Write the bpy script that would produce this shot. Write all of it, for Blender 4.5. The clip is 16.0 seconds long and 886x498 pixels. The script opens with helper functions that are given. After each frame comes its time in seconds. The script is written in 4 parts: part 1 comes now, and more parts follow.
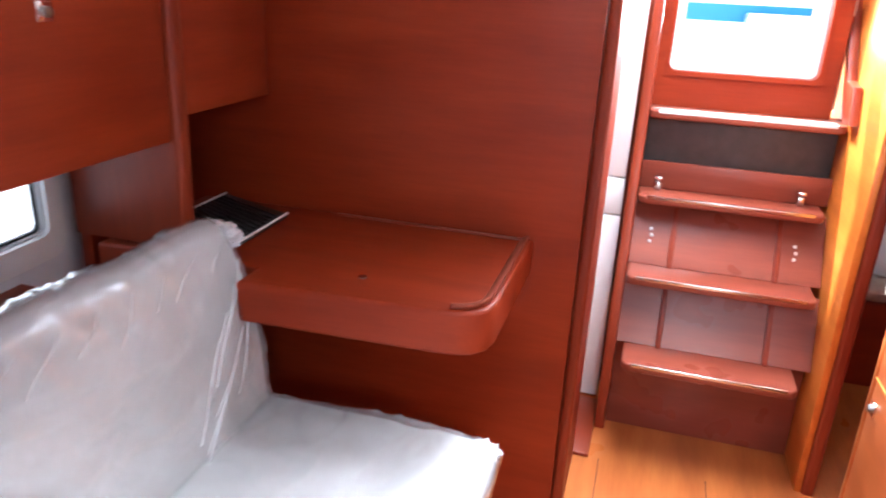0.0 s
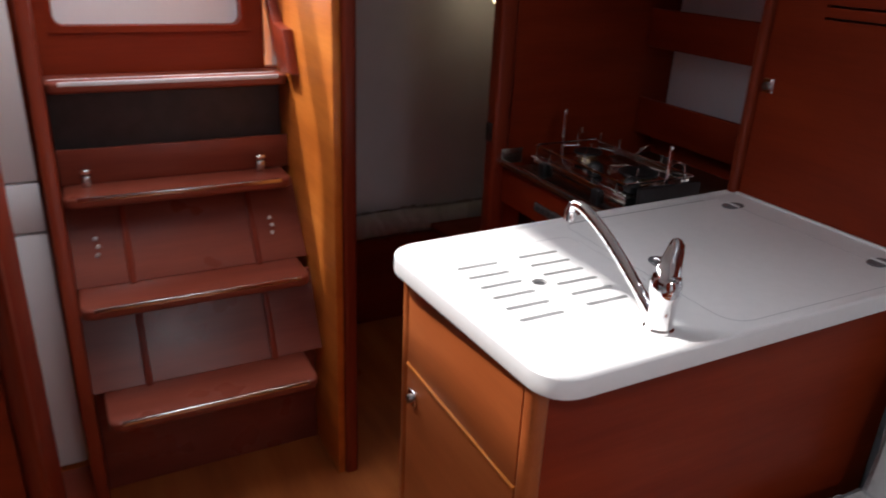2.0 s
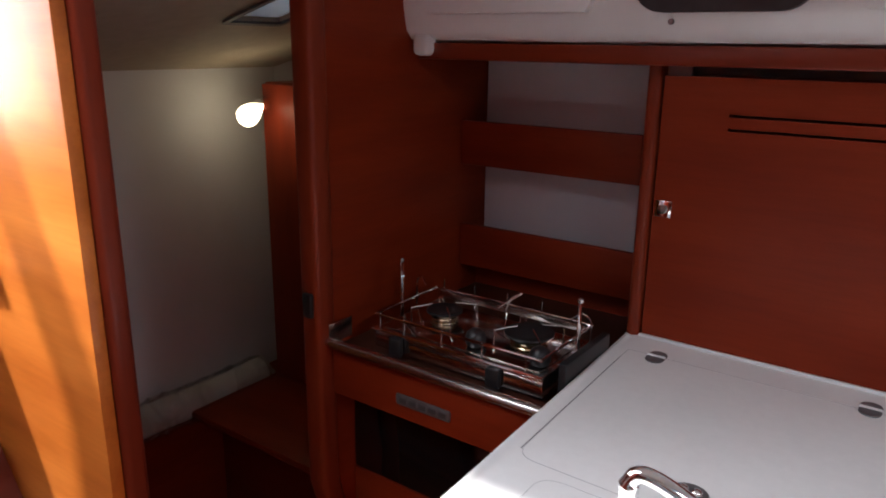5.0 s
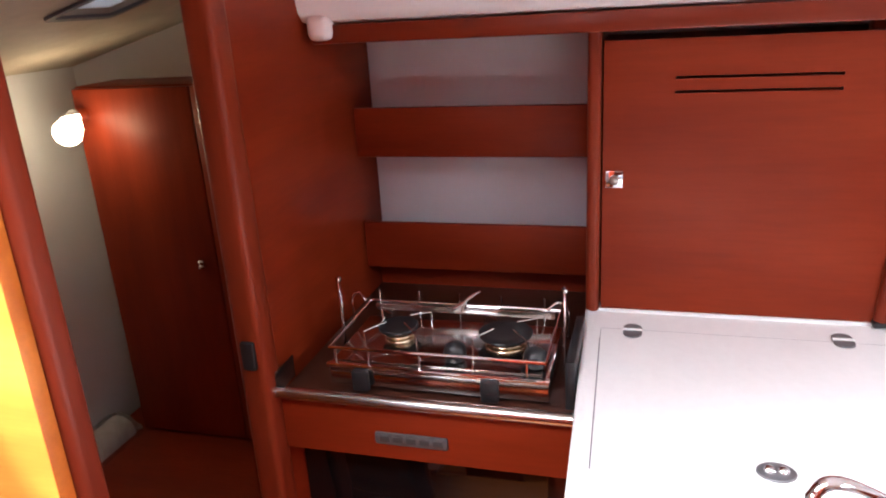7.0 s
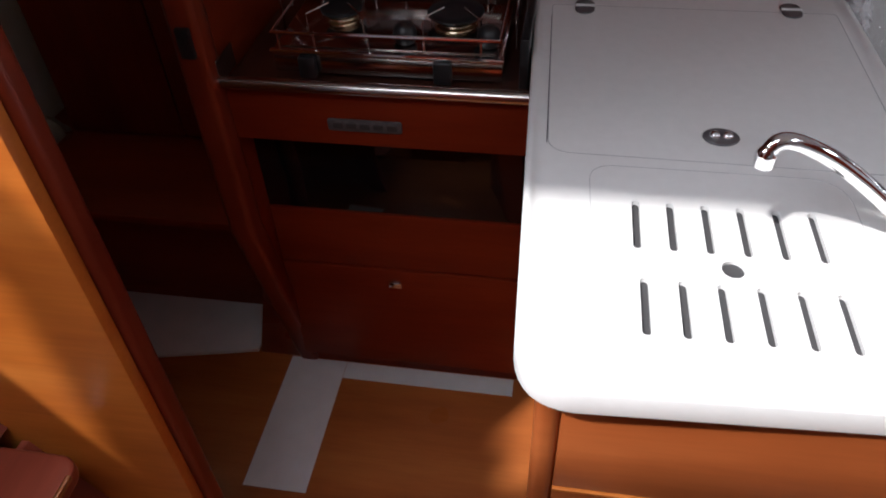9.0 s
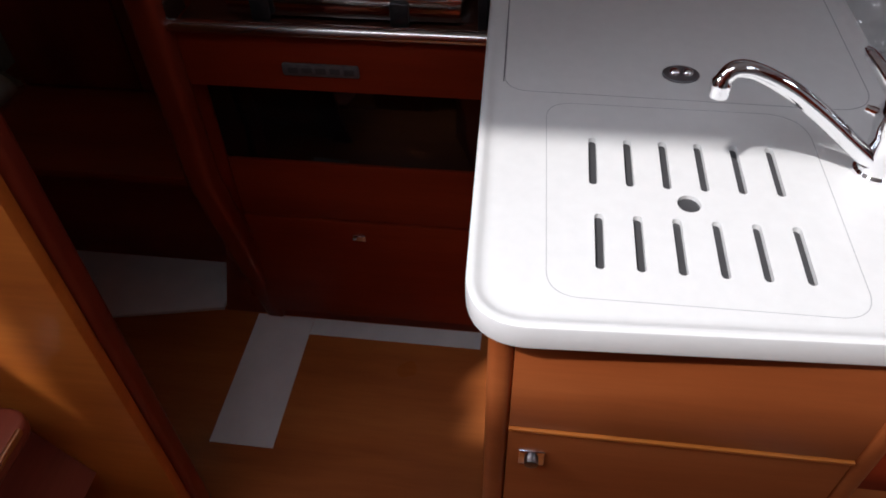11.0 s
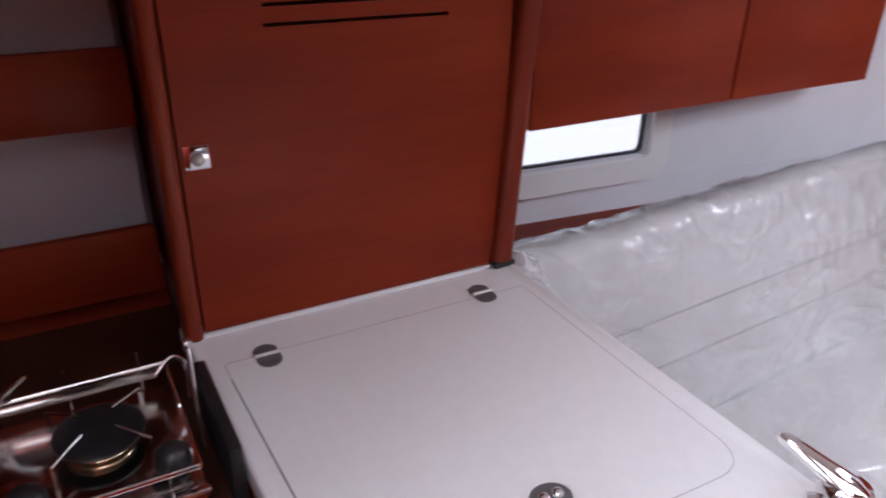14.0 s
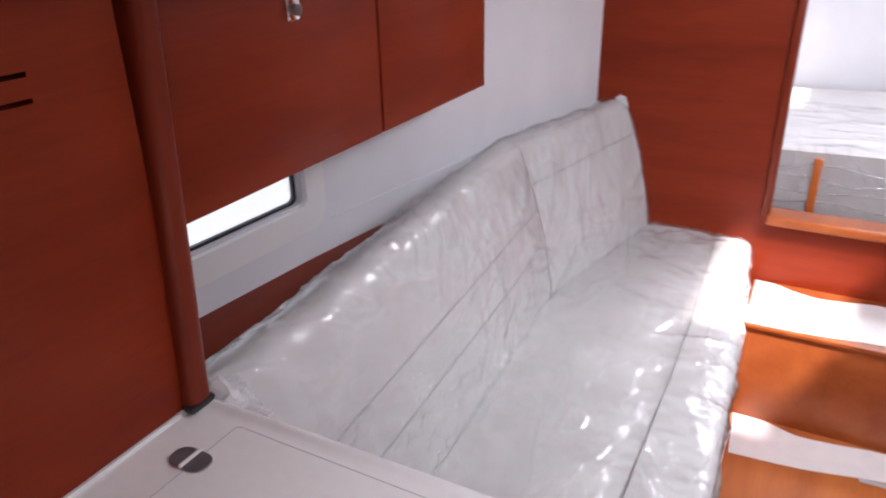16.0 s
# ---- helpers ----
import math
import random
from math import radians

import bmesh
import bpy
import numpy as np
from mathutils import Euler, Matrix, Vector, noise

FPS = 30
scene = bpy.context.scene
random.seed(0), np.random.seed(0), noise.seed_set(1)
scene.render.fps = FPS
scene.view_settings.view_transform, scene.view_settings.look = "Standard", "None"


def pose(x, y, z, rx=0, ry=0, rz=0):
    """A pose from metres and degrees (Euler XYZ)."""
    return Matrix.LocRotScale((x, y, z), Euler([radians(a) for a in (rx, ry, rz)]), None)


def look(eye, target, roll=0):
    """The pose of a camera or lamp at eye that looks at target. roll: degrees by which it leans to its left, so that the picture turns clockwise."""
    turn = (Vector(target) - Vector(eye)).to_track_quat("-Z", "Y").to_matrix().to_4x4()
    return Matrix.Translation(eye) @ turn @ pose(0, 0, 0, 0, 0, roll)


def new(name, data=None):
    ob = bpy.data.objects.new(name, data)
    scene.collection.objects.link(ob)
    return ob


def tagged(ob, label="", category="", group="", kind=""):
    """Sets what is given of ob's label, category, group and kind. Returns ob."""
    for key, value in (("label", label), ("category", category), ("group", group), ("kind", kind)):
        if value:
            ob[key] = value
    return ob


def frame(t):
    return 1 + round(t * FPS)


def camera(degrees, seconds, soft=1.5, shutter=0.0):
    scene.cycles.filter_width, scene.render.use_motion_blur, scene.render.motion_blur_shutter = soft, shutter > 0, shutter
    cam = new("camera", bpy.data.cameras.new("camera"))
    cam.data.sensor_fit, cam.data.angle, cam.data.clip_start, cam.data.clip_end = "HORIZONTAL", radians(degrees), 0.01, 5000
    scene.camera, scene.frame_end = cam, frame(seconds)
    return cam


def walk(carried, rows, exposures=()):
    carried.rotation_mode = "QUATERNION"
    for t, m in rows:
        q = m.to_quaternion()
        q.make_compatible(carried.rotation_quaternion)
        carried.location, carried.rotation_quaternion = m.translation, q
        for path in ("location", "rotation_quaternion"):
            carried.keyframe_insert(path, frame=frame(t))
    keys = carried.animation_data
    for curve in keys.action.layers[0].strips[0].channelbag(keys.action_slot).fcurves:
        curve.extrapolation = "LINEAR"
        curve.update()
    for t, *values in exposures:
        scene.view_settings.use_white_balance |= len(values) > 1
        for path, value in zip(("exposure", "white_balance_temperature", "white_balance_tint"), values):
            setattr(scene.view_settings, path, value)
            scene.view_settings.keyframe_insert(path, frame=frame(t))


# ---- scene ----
cam = camera(62.6, 16.0, soft=1.8, shutter=0.4)
PATH = [
    (0, (0.147, -0.32, 1.437), (-0.357, 1.487, 0.745), 2.8),
    (0.5, (0.141, -0.166, 1.432), (-0.148, 1.679, 0.716), 2.5),
    (1, (0.176, -0.053, 1.432), (0.195, 1.805, 0.69), 3.0),
    (1.5, (0.179, 0.039, 1.416), (0.675, 1.829, 0.674), 4.5),
    (2, (0.174, 0.183, 1.421), (1.038, 1.812, 0.646), 2.6),
    (2.5, (0.157, 0.285, 1.418), (1.214, 1.848, 0.755), 3.5),
    (3, (0.184, 0.399, 1.425), (1.33, 1.914, 0.8), 3.8),
    (3.5, (0.247, 0.519, 1.432), (1.481, 1.988, 0.867), 4.3),
    (4, (0.274, 0.597, 1.441), (1.586, 2.016, 0.924), 4.3),
    (4.5, (0.269, 0.744, 1.445), (1.745, 1.974, 0.888), 3.0),
    (5, (0.25, 0.862, 1.453), (1.812, 1.985, 0.906), 0.7),
    (7.5, (0.252, 1.29, 1.49), (2.058, 1.674, 0.722), -2.7),
    (8, (0.252, 1.302, 1.479), (1.958, 1.651, 0.496), -2.6),
    (8.5, (0.246, 1.299, 1.47), (1.845, 1.615, 0.311), -2.4),
    (9, (0.24, 1.296, 1.464), (1.68, 1.572, 0.104), -2.6),
    (11.5, (0.237, 1.265, 1.425), (1.621, 1.474, -0.004), -1.8),
    (12, (0.302, 1.271, 1.436), (1.81, 1.515, 0.145), -1.8),
    (12.5, (0.414, 1.267, 1.437), (2.08, 1.55, 0.367), -0.5),
    (13, (0.511, 1.292, 1.446), (2.285, 1.334, 0.523), 2.4),
    (13.5, (0.605, 1.37, 1.48), (2.348, 0.919, 0.609), 1.0),
    (14, (0.662, 1.453, 1.465), (2.227, 0.581, 0.578), 1.1),
    (14.5, (0.722, 1.45, 1.453), (2.184, 0.394, 0.587), 1.5),
    (15, (0.781, 1.395, 1.464), (2.11, 0.141, 0.65), 1.0),
    (15.5, (0.813, 1.358, 1.455), (1.953, -0.085, 0.671), 1.4),
    (16, (0.922, 1.351, 1.461), (1.795, -0.24, 0.62), -1.3),
]
EXPOSURES = [(0, 2.75, 5850, 10), (0.6, 2.75, 5850, 10), (1.0, 2.25, 6000, 11), (1.5, 1.2, 6200, 12), (2.0, 0.1, 6300, 14), (2.5, -0.65, 6250, 14), (3.0, -0.65, 6200, 14), (4.0, 0.15, 6100, 13),
             (4.5, 0.58, 6050, 12), (5.0, 0.75, 6200, 12), (6.5, 1.9, 6300, 14), (7.5, 2.6, 6250, 15), (8.0, 2.0, 6250, 15), (8.5, 0.85, 6250, 14), (9.0, 0.0, 6150, 13),
             (11.5, -0.62, 6100, 14), (12.5, -0.1, 6150, 15), (13.0, 0.4, 6150, 17), (13.6, 0.92, 6100, 20), (14.5, 1.02, 6150, 21), (15.0, 1.05, 6200, 21), (16.0, 1.03, 6400, 20)]
walk(cam, [(t, look(eye, target, roll)) for t, eye, target, roll in PATH], EXPOSURES)

# ---- world, sun, large lights ----
SUN_DIR = Vector((0.555, -0.49, -1.05)).normalized()  # the way the sunlight travels: in from over the stern
sky_world = bpy.data.worlds.new("sky")
scene.world = sky_world
sky_world.use_nodes = True
_nt = sky_world.node_tree
_sky = _nt.nodes.new("ShaderNodeTexSky")
_sky.sky_type, _sky.sun_disc = "NISHITA", False
_sky.sun_elevation = math.asin(-SUN_DIR.z)
_sky.sun_rotation = math.atan2(-SUN_DIR.x, -SUN_DIR.y)
_nt.links.new(_sky.outputs[0], _nt.nodes["Background"].inputs[0])
_nt.nodes["Background"].inputs[1].default_value = 0.12

sun_data = bpy.data.lights.new("sun", "SUN")
sun_data.energy, sun_data.angle, sun_data.color = 5.0, radians(2.0), (1.0, 0.95, 0.88)
sun = new("sun", sun_data)
sun.matrix_world = look((0, 0, 8), Vector((0, 0, 8)) + SUN_DIR)


def window_light(x, y, z, aim, w, h, watts, spread=180, color=(0.93, 0.97, 1.0)):
    """Skylight that comes in by an opening."""
    data = bpy.data.lights.new("skylight", "AREA")
    data.shape, data.size, data.size_y, data.energy, data.color = "RECTANGLE", w, h, watts, color
    data.spread = radians(spread)  # deep coamings narrow the light
    ob = new("skylight", data)
    ob.matrix_world = look((x, y, z), Vector((x, y, z)) + Vector(aim))
    return ob


window_light(0.395, 2.36, 1.65, (0, -1, -0.15), 0.38, 0.62, 7.5, 140)         # companionway
window_light(0.21, 1.81, 1.93, (0, -0.1, -1), 0.34, 0.90, 5, 125)           # sliding hatch
window_light(0.145, -0.04, 1.93, (0.5, -0.25, -1), 0.45, 0.58, 7.4, 135)              # saloon deck hatch
window_light(0.60, -1.75, 1.90, (0, 0.2, -1), 0.5, 0.4, 10)             # added light for the fore cabin, under an unseen opening


# ---- materials ----
def material(name, color, rough=0.5, metal=0.0, **more):
    m = bpy.data.materials.new(name)
    m.use_nodes = True
    b = m.node_tree.nodes["Principled BSDF"]
    b.inputs["Base Color"].default_value = (*color, 1)
    b.inputs["Roughness"].default_value, b.inputs["Metallic"].default_value = rough, metal
    for key, value in more.items():
        b.inputs[key.replace("_", " ")].default_value = value
    return m


def nodes_of(m):
    nt = m.node_tree
    return nt, nt.nodes["Principled BSDF"]


def noise_node(nt, scale, detail=4.0, stretch=(1, 1, 1), rough=0.55):
    tc = nt.nodes.new("ShaderNodeTexCoord")
    mp = nt.nodes.new("ShaderNodeMapping")
    mp.inputs["Scale"].default_value = stretch
    nt.links.new(tc.outputs["Object"], mp.inputs[0])
    n = nt.nodes.new("ShaderNodeTexNoise")
    n.inputs["Scale"].default_value, n.inputs["Detail"].default_value, n.inputs["Roughness"].default_value = scale, detail, rough
    nt.links.new(mp.outputs[0], n.inputs["Vector"])
    return n


def ramp(nt, src, stops):
    r = nt.nodes.new("ShaderNodeValToRGB")
    while len(r.color_ramp.elements) < len(stops):
        r.color_ramp.elements.new(0.5)
    for e, (p, c) in zip(r.color_ramp.elements, stops):
        e.position, e.color = p, (*c, 1)
    nt.links.new(src, r.inputs[0])
    return r


def mixed(nt, fac, a, b, mode="MIX"):
    n = nt.nodes.new("ShaderNodeMix")
    n.data_type, n.blend_type = "RGBA", mode
    if isinstance(fac, float):
        n.inputs[0].default_value = fac
    else:
        nt.links.new(fac, n.inputs[0])
    nt.links.new(a, n.inputs[6])
    nt.links.new(b, n.inputs[7])
    return n.outputs[2]


def bump(nt, src, strength, distance):
    n = nt.nodes.new("ShaderNodeBump")
    n.inputs["Strength"].default_value, n.inputs["Distance"].default_value = strength, distance
    nt.links.new(src, n.inputs["Height"])
    return n.outputs[0]


def wood(name, dark, mid, light, grain="y", rough=0.44, coat=0.03, gloss=0.18):
    """Varnished mahogany veneer, its grain along one axis: fine pores, broad figure and a slight unevenness of the gloss."""
    m = material(name, mid, rough, Coat_Weight=coat, Coat_Roughness=0.22, Specular_IOR_Level=gloss)
    nt, b = nodes_of(m)
    s = {"x": (0.06, 1, 1), "y": (1, 0.06, 1), "z": (1, 1, 0.06)}[grain]
    s2 = {"x": (0.16, 1, 1), "y": (1, 0.16, 1), "z": (1, 1, 0.16)}[grain]
    fine = noise_node(nt, 170, 3, s)
    broad = noise_node(nt, 9, 5, s2)
    figure = ramp(nt, broad.outputs[0], [(0.30, dark), (0.5, mid), (0.72, light)])
    pores = ramp(nt, fine.outputs[0], [(0.35, (0.80, 0.77, 0.75)), (0.6, (1, 1, 1))])
    nt.links.new(mixed(nt, 0.32, figure.outputs[0], pores.outputs[0], "MULTIPLY"), b.inputs["Base Color"])
    gl = ramp(nt, noise_node(nt, 3, 3).outputs[0], [(0.3, (rough - 0.06,) * 3), (0.7, (rough + 0.10,) * 3)])
    nt.links.new(gl.outputs[0], b.inputs["Roughness"])
    nt.links.new(bump(nt, fine.outputs[0], 0.05, 0.0006), b.inputs["Normal"])
    return m


MAHOGANY_DARK, MAHOGANY, MAHOGANY_LIGHT = (0.168, 0.0168, 0.0042), (0.215, 0.0240, 0.0055), (0.262, 0.0335, 0.0082)
wood_y = wood("mahogany along y", MAHOGANY_DARK, MAHOGANY, MAHOGANY_LIGHT, "y")
wood_x = wood("mahogany along x", MAHOGANY_DARK, MAHOGANY, MAHOGANY_LIGHT, "x")
wood_z = wood("mahogany upright", MAHOGANY_DARK, MAHOGANY, MAHOGANY_LIGHT, "z")
wood_trim = wood("solid mahogany trim", (0.14, 0.018, 0.007), (0.19, 0.026, 0.009), (0.24, 0.036, 0.012), "z", 0.36, 0.04, 0.22)
wood_trim_y = wood("solid mahogany rail", (0.14, 0.018, 0.007), (0.19, 0.026, 0.009), (0.24, 0.036, 0.012), "y", 0.32, 0.06, 0.32)
wood_trim_x = wood("solid mahogany tread", (0.16, 0.031, 0.017), (0.21, 0.046, 0.026), (0.26, 0.062, 0.035), "x", 0.30, 0.06, 0.32)
# brighter copy of the mahogany: sunlight on the side panel put into the colour
wood_sunlit = wood("mahogany veneer in sunlit colour", (0.38, 0.092, 0.012), (0.53, 0.150, 0.022), (0.66, 0.215, 0.038), "y", 0.34, 0.06, 0.32)
wood_front = wood("warm mahogany front", (0.26, 0.062, 0.016), (0.34, 0.085, 0.022), (0.40, 0.11, 0.03), "y", 0.34, 0.06, 0.32)
wood_sole = wood("cabin sole veneer", (0.32, 0.085, 0.022), (0.42, 0.12, 0.03), (0.50, 0.16, 0.042), "y", 0.33, 0.25)


def speckled(name, color, rough, scale, amount, relief=0.0, **more):
    m = material(name, color, rough, **more)
    nt, b = nodes_of(m)
    n = noise_node(nt, scale, 5)
    lo, hi = tuple(c * (1 - amount) for c in color), tuple(min(1, c * (1 + amount)) for c in color)
    nt.links.new(ramp(nt, n.outputs[0], [(0.3, lo), (0.7, hi)]).outputs[0], b.inputs["Base Color"])
    if relief:
        nt.links.new(bump(nt, n.outputs[0], relief, 0.002), b.inputs["Normal"])
    return m


gelcoat = speckled("white gelcoat", (0.78, 0.78, 0.77), 0.30, 4, 0.03, 0.05, Coat_Weight=0.3)
liner_white = speckled("white liner", (0.70, 0.71, 0.74), 0.55, 6, 0.04, 0.05)
lining_tan = speckled("tan head lining", (0.42, 0.36, 0.28), 0.7, 30, 0.06, 0.15)
solid_surface = speckled("white worktop", (0.80, 0.80, 0.79), 0.32, 60, 0.02, 0.02)
paper_white = speckled("white protective film", (0.74, 0.73, 0.72), 0.45, 14, 0.05, 0.3)
plastic_white = material("white plastic", (0.75, 0.75, 0.74), 0.35)
plastic_black = speckled("black plastic", (0.016, 0.016, 0.017), 0.4, 40, 0.3)
recess_grey = speckled("dark grey lining", (0.075, 0.062, 0.060), 0.55, 25, 0.15)
# mahogany brown taken down, with the shade of the cooker recess in it
niche_shade_brown = speckled("shelf brown with recess shade", (0.060, 0.020, 0.012), 0.30, 12, 0.2)
# near-black for sole joints, and for painted shade in recesses
joint_shade_dark = material("dark joint and recess shade", (0.02, 0.012, 0.010), 0.8)
seal_grey = material("grey seal", (0.10, 0.10, 0.11), 0.6)
seam_shadow_grey = material("pale grey seam and shadow line", (0.44, 0.44, 0.45), 0.6)
# near-black colour stands in for the shade down in the white slots
slot_shade_grey = material("slot bottom painted with shade", (0.055, 0.055, 0.058), 0.6)
chrome = material("polished chrome", (0.86, 0.86, 0.87), 0.07, 1.0)
steel = speckled("brushed steel", (0.58, 0.56, 0.53), 0.22, 50, 0.08, 0.0, Metallic=1.0)
steel_dark = speckled("tarnished steel", (0.22, 0.20, 0.19), 0.28, 50, 0.2, 0.0, Metallic=1.0)
hinge_grey = speckled("dull grey steel", (0.15, 0.145, 0.15), 0.38, 50, 0.15, 0.0, Metallic=0.35)
brass = material("pale brass burner", (0.66, 0.55, 0.38), 0.24, 1.0)
steel_warm = speckled("polished cooker steel", (0.62, 0.59, 0.56), 0.16, 18, 0.06, 0.02, Metallic=1.0)
plate_grey = speckled("dull grey plate", (0.085, 0.080, 0.080), 0.45, 90, 0.3)
plate_ink = material("worn dark ink", (0.045, 0.042, 0.042), 0.5)
oven_glass = material("black oven glass", (0.006, 0.006, 0.007), 0.06)
glass = material("window glass", (0.95, 0.98, 1.0), 0.03, Transmission_Weight=1.0, IOR=1.45)
strap_orange = speckled("orange strap", (0.75, 0.20, 0.03), 0.5, 40, 0.1)
blue_cloth = material("blue awning cloth", (0.05, 0.25, 0.40), 0.8)


def crinkled_film(name):
    """Clear plastic wrap: see-through, with a sharp gloss that grows towards the edges of the view."""
    m = bpy.data.materials.new(name)
    m.use_nodes = True
    nt = m.node_tree
    out = nt.nodes["Material Output"]
    nt.nodes.remove(nt.nodes["Principled BSDF"])
    clear, gloss, milk = nt.nodes.new("ShaderNodeBsdfTransparent"), nt.nodes.new("ShaderNodeBsdfGlossy"), nt.nodes.new("ShaderNodeBsdfDiffuse")
    gloss.inputs["Roughness"].default_value = 0.065
    milk.inputs["Color"].default_value = (0.85, 0.85, 0.86, 1)
    fine = noise_node(nt, 80, 3, (1, 0.7, 1))
    long = noise_node(nt, 5, 2, (1, 0.45, 0.8))
    long.inputs["Distortion"].default_value = 1.2
    crease = ramp(nt, long.outputs[0], [(0.44, (0, 0, 0)), (0.5, (1, 1, 1)), (0.56, (0, 0, 0))])
    both = mixed(nt, 0.55, fine.outputs[0], crease.outputs[0])
    nt.links.new(bump(nt, both, 0.7, 0.0065), gloss.inputs["Normal"])
    milky = ramp(nt, crease.outputs[0], [(0.0, (0.09, 0.09, 0.09)), (1.0, (0.24, 0.24, 0.24))])
    body = nt.nodes.new("ShaderNodeMixShader")
    nt.links.new(milky.outputs[0], body.inputs[0])
    nt.links.new(clear.outputs[0], body.inputs[1])
    nt.links.new(milk.outputs[0], body.inputs[2])
    edge = nt.nodes.new("ShaderNodeFresnel")
    edge.inputs["IOR"].default_value = 1.5
    twice = nt.nodes.new("ShaderNodeMath")
    twice.operation, twice.use_clamp = "MULTIPLY", True
    twice.inputs[1].default_value = 1.8
    nt.links.new(edge.outputs[0], twice.inputs[0])
    mix = nt.nodes.new("ShaderNodeMixShader")
    nt.links.new(twice.outputs[0], mix.inputs[0])
    nt.links.new(body.outputs[0], mix.inputs[1])
    nt.links.new(gloss.outputs[0], mix.inputs[2])
    nt.links.new(mix.outputs[0], out.inputs["Surface"])
    return m


wrap_film = crinkled_film("clear plastic wrap")
cushion_wrap = speckled("pale grey upholstery", (0.57, 0.56, 0.55), 0.75, 5, 0.06, 0.1)
fold_white = material("bunched clear film", (0.78, 0.78, 0.79), 0.16, Alpha=0.5)
seam_shade_grey = material("grey seam shading", (0.38, 0.38, 0.38), 0.6)
backdrop_sky = material("bright haze outside", (0.12, 0.13, 0.135), 0.9, Emission_Color=(0.95, 0.97, 1.0, 1), Emission_Strength=0.42)
frosted = bpy.data.materials.new("frosted deck glass")
frosted.use_nodes = True
_ft = frosted.node_tree
_tr = _ft.nodes.new("ShaderNodeBsdfTranslucent")
_tr.inputs["Color"].default_value = (0.92, 0.95, 0.97, 1)
_ft.links.new(_tr.outputs[0], _ft.nodes["Material Output"].inputs["Surface"])
lamp_glow = material("lit lamp shade", (0.9, 0.8, 0.6), 0.4, Emission_Color=(1.0, 0.82, 0.5, 1), Emission_Strength=4.0)

# ---- mesh helpers ----
BASE = {}


def thing(name, x, y, z, label, category, group="", kind=""):
    ob = new(name)
    ob.empty_display_size = 0.05
    ob.location = (x, y, z)
    BASE[ob] = Vector((x, y, z))
    return tagged(ob, label, category, group, kind)


def part(name, bm, mat, parent, label="", smooth=True):
    """Links a bmesh, given in world places, as one mesh under a thing or a part."""
    base = BASE[parent]
    bmesh.ops.translate(bm, verts=bm.verts, vec=-base)
    bmesh.ops.recalc_face_normals(bm, faces=bm.faces)
    me = bpy.data.meshes.new(name)
    bm.to_mesh(me)
    bm.free()
    me.materials.append(mat)
    if smooth:
        me.polygons.foreach_set("use_smooth", [True] * len(me.polygons))
        me.set_sharp_from_angle(angle=radians(35))
    ob = new(name, me)
    ob.parent = parent
    BASE[ob] = base
    return tagged(ob, label)


def solid(name, bm, mat, label, category, kind="", base=None):
    """A thing, or a piece of the setting, that is one mesh."""
    if base is None:
        vs = [v.co for v in bm.verts]
        base = Vector((sum(v.x for v in vs) / len(vs), sum(v.y for v in vs) / len(vs), min(v.z for v in vs)))
    bmesh.ops.translate(bm, verts=bm.verts, vec=-base)
    bmesh.ops.recalc_face_normals(bm, faces=bm.faces)
    me = bpy.data.meshes.new(name)
    bm.to_mesh(me)
    bm.free()
    me.materials.append(mat)
    me.polygons.foreach_set("use_smooth", [True] * len(me.polygons))
    me.set_sharp_from_angle(angle=radians(35))
    ob = new(name, me)
    ob.location = base
    BASE[ob] = base
    return tagged(ob, label, category, "", kind)


def joined(bm, other):
    me = bpy.data.meshes.new("scratch")
    other.to_mesh(me)
    other.free()
    bm.from_mesh(me)
    bpy.data.meshes.remove(me)
    return bm


def box(x0, x1, y0, y1, z0, z1, bev=0.003, seg=2, bm=None):
    one = bmesh.new()
    bmesh.ops.create_cube(one, size=1, matrix=Matrix.LocRotScale(((x0 + x1) / 2, (y0 + y1) / 2, (z0 + z1) / 2), None, (abs(x1 - x0), abs(y1 - y0), abs(z1 - z0))))
    if bev:
        bmesh.ops.bevel(one, geom=one.edges[:], offset=bev, segments=seg, profile=0.5, affect="EDGES")
    return joined(bm, one) if bm else one


def prism(pts, axis, a, b, bev=0.0, seg=2, bm=None):
    """A polygon of pairs, drawn out along an axis from a to b."""
    one = bmesh.new()
    put = {"x": lambda p, h: (h, p[0], p[1]), "y": lambda p, h: (p[0], h, p[1]), "z": lambda p, h: (p[0], p[1], h)}[axis]
    lo = [one.verts.new(put(p, a)) for p in pts]
    hi = [one.verts.new(put(p, b)) for p in pts]
    n = len(pts)
    one.faces.new(lo)
    one.faces.new(hi[::-1])
    for i in range(n):
        one.faces.new((lo[i], hi[i], hi[(i + 1) % n], lo[(i + 1) % n]))
    bmesh.ops.recalc_face_normals(one, faces=one.faces)
    if bev:
        rim = [e for e in one.edges if len(e.link_faces) == 2 and any(len(f.verts) == n for f in e.link_faces)]
        bmesh.ops.bevel(one, geom=rim, offset=bev, segments=seg, profile=0.5, affect="EDGES")
    return joined(bm, one) if bm else one


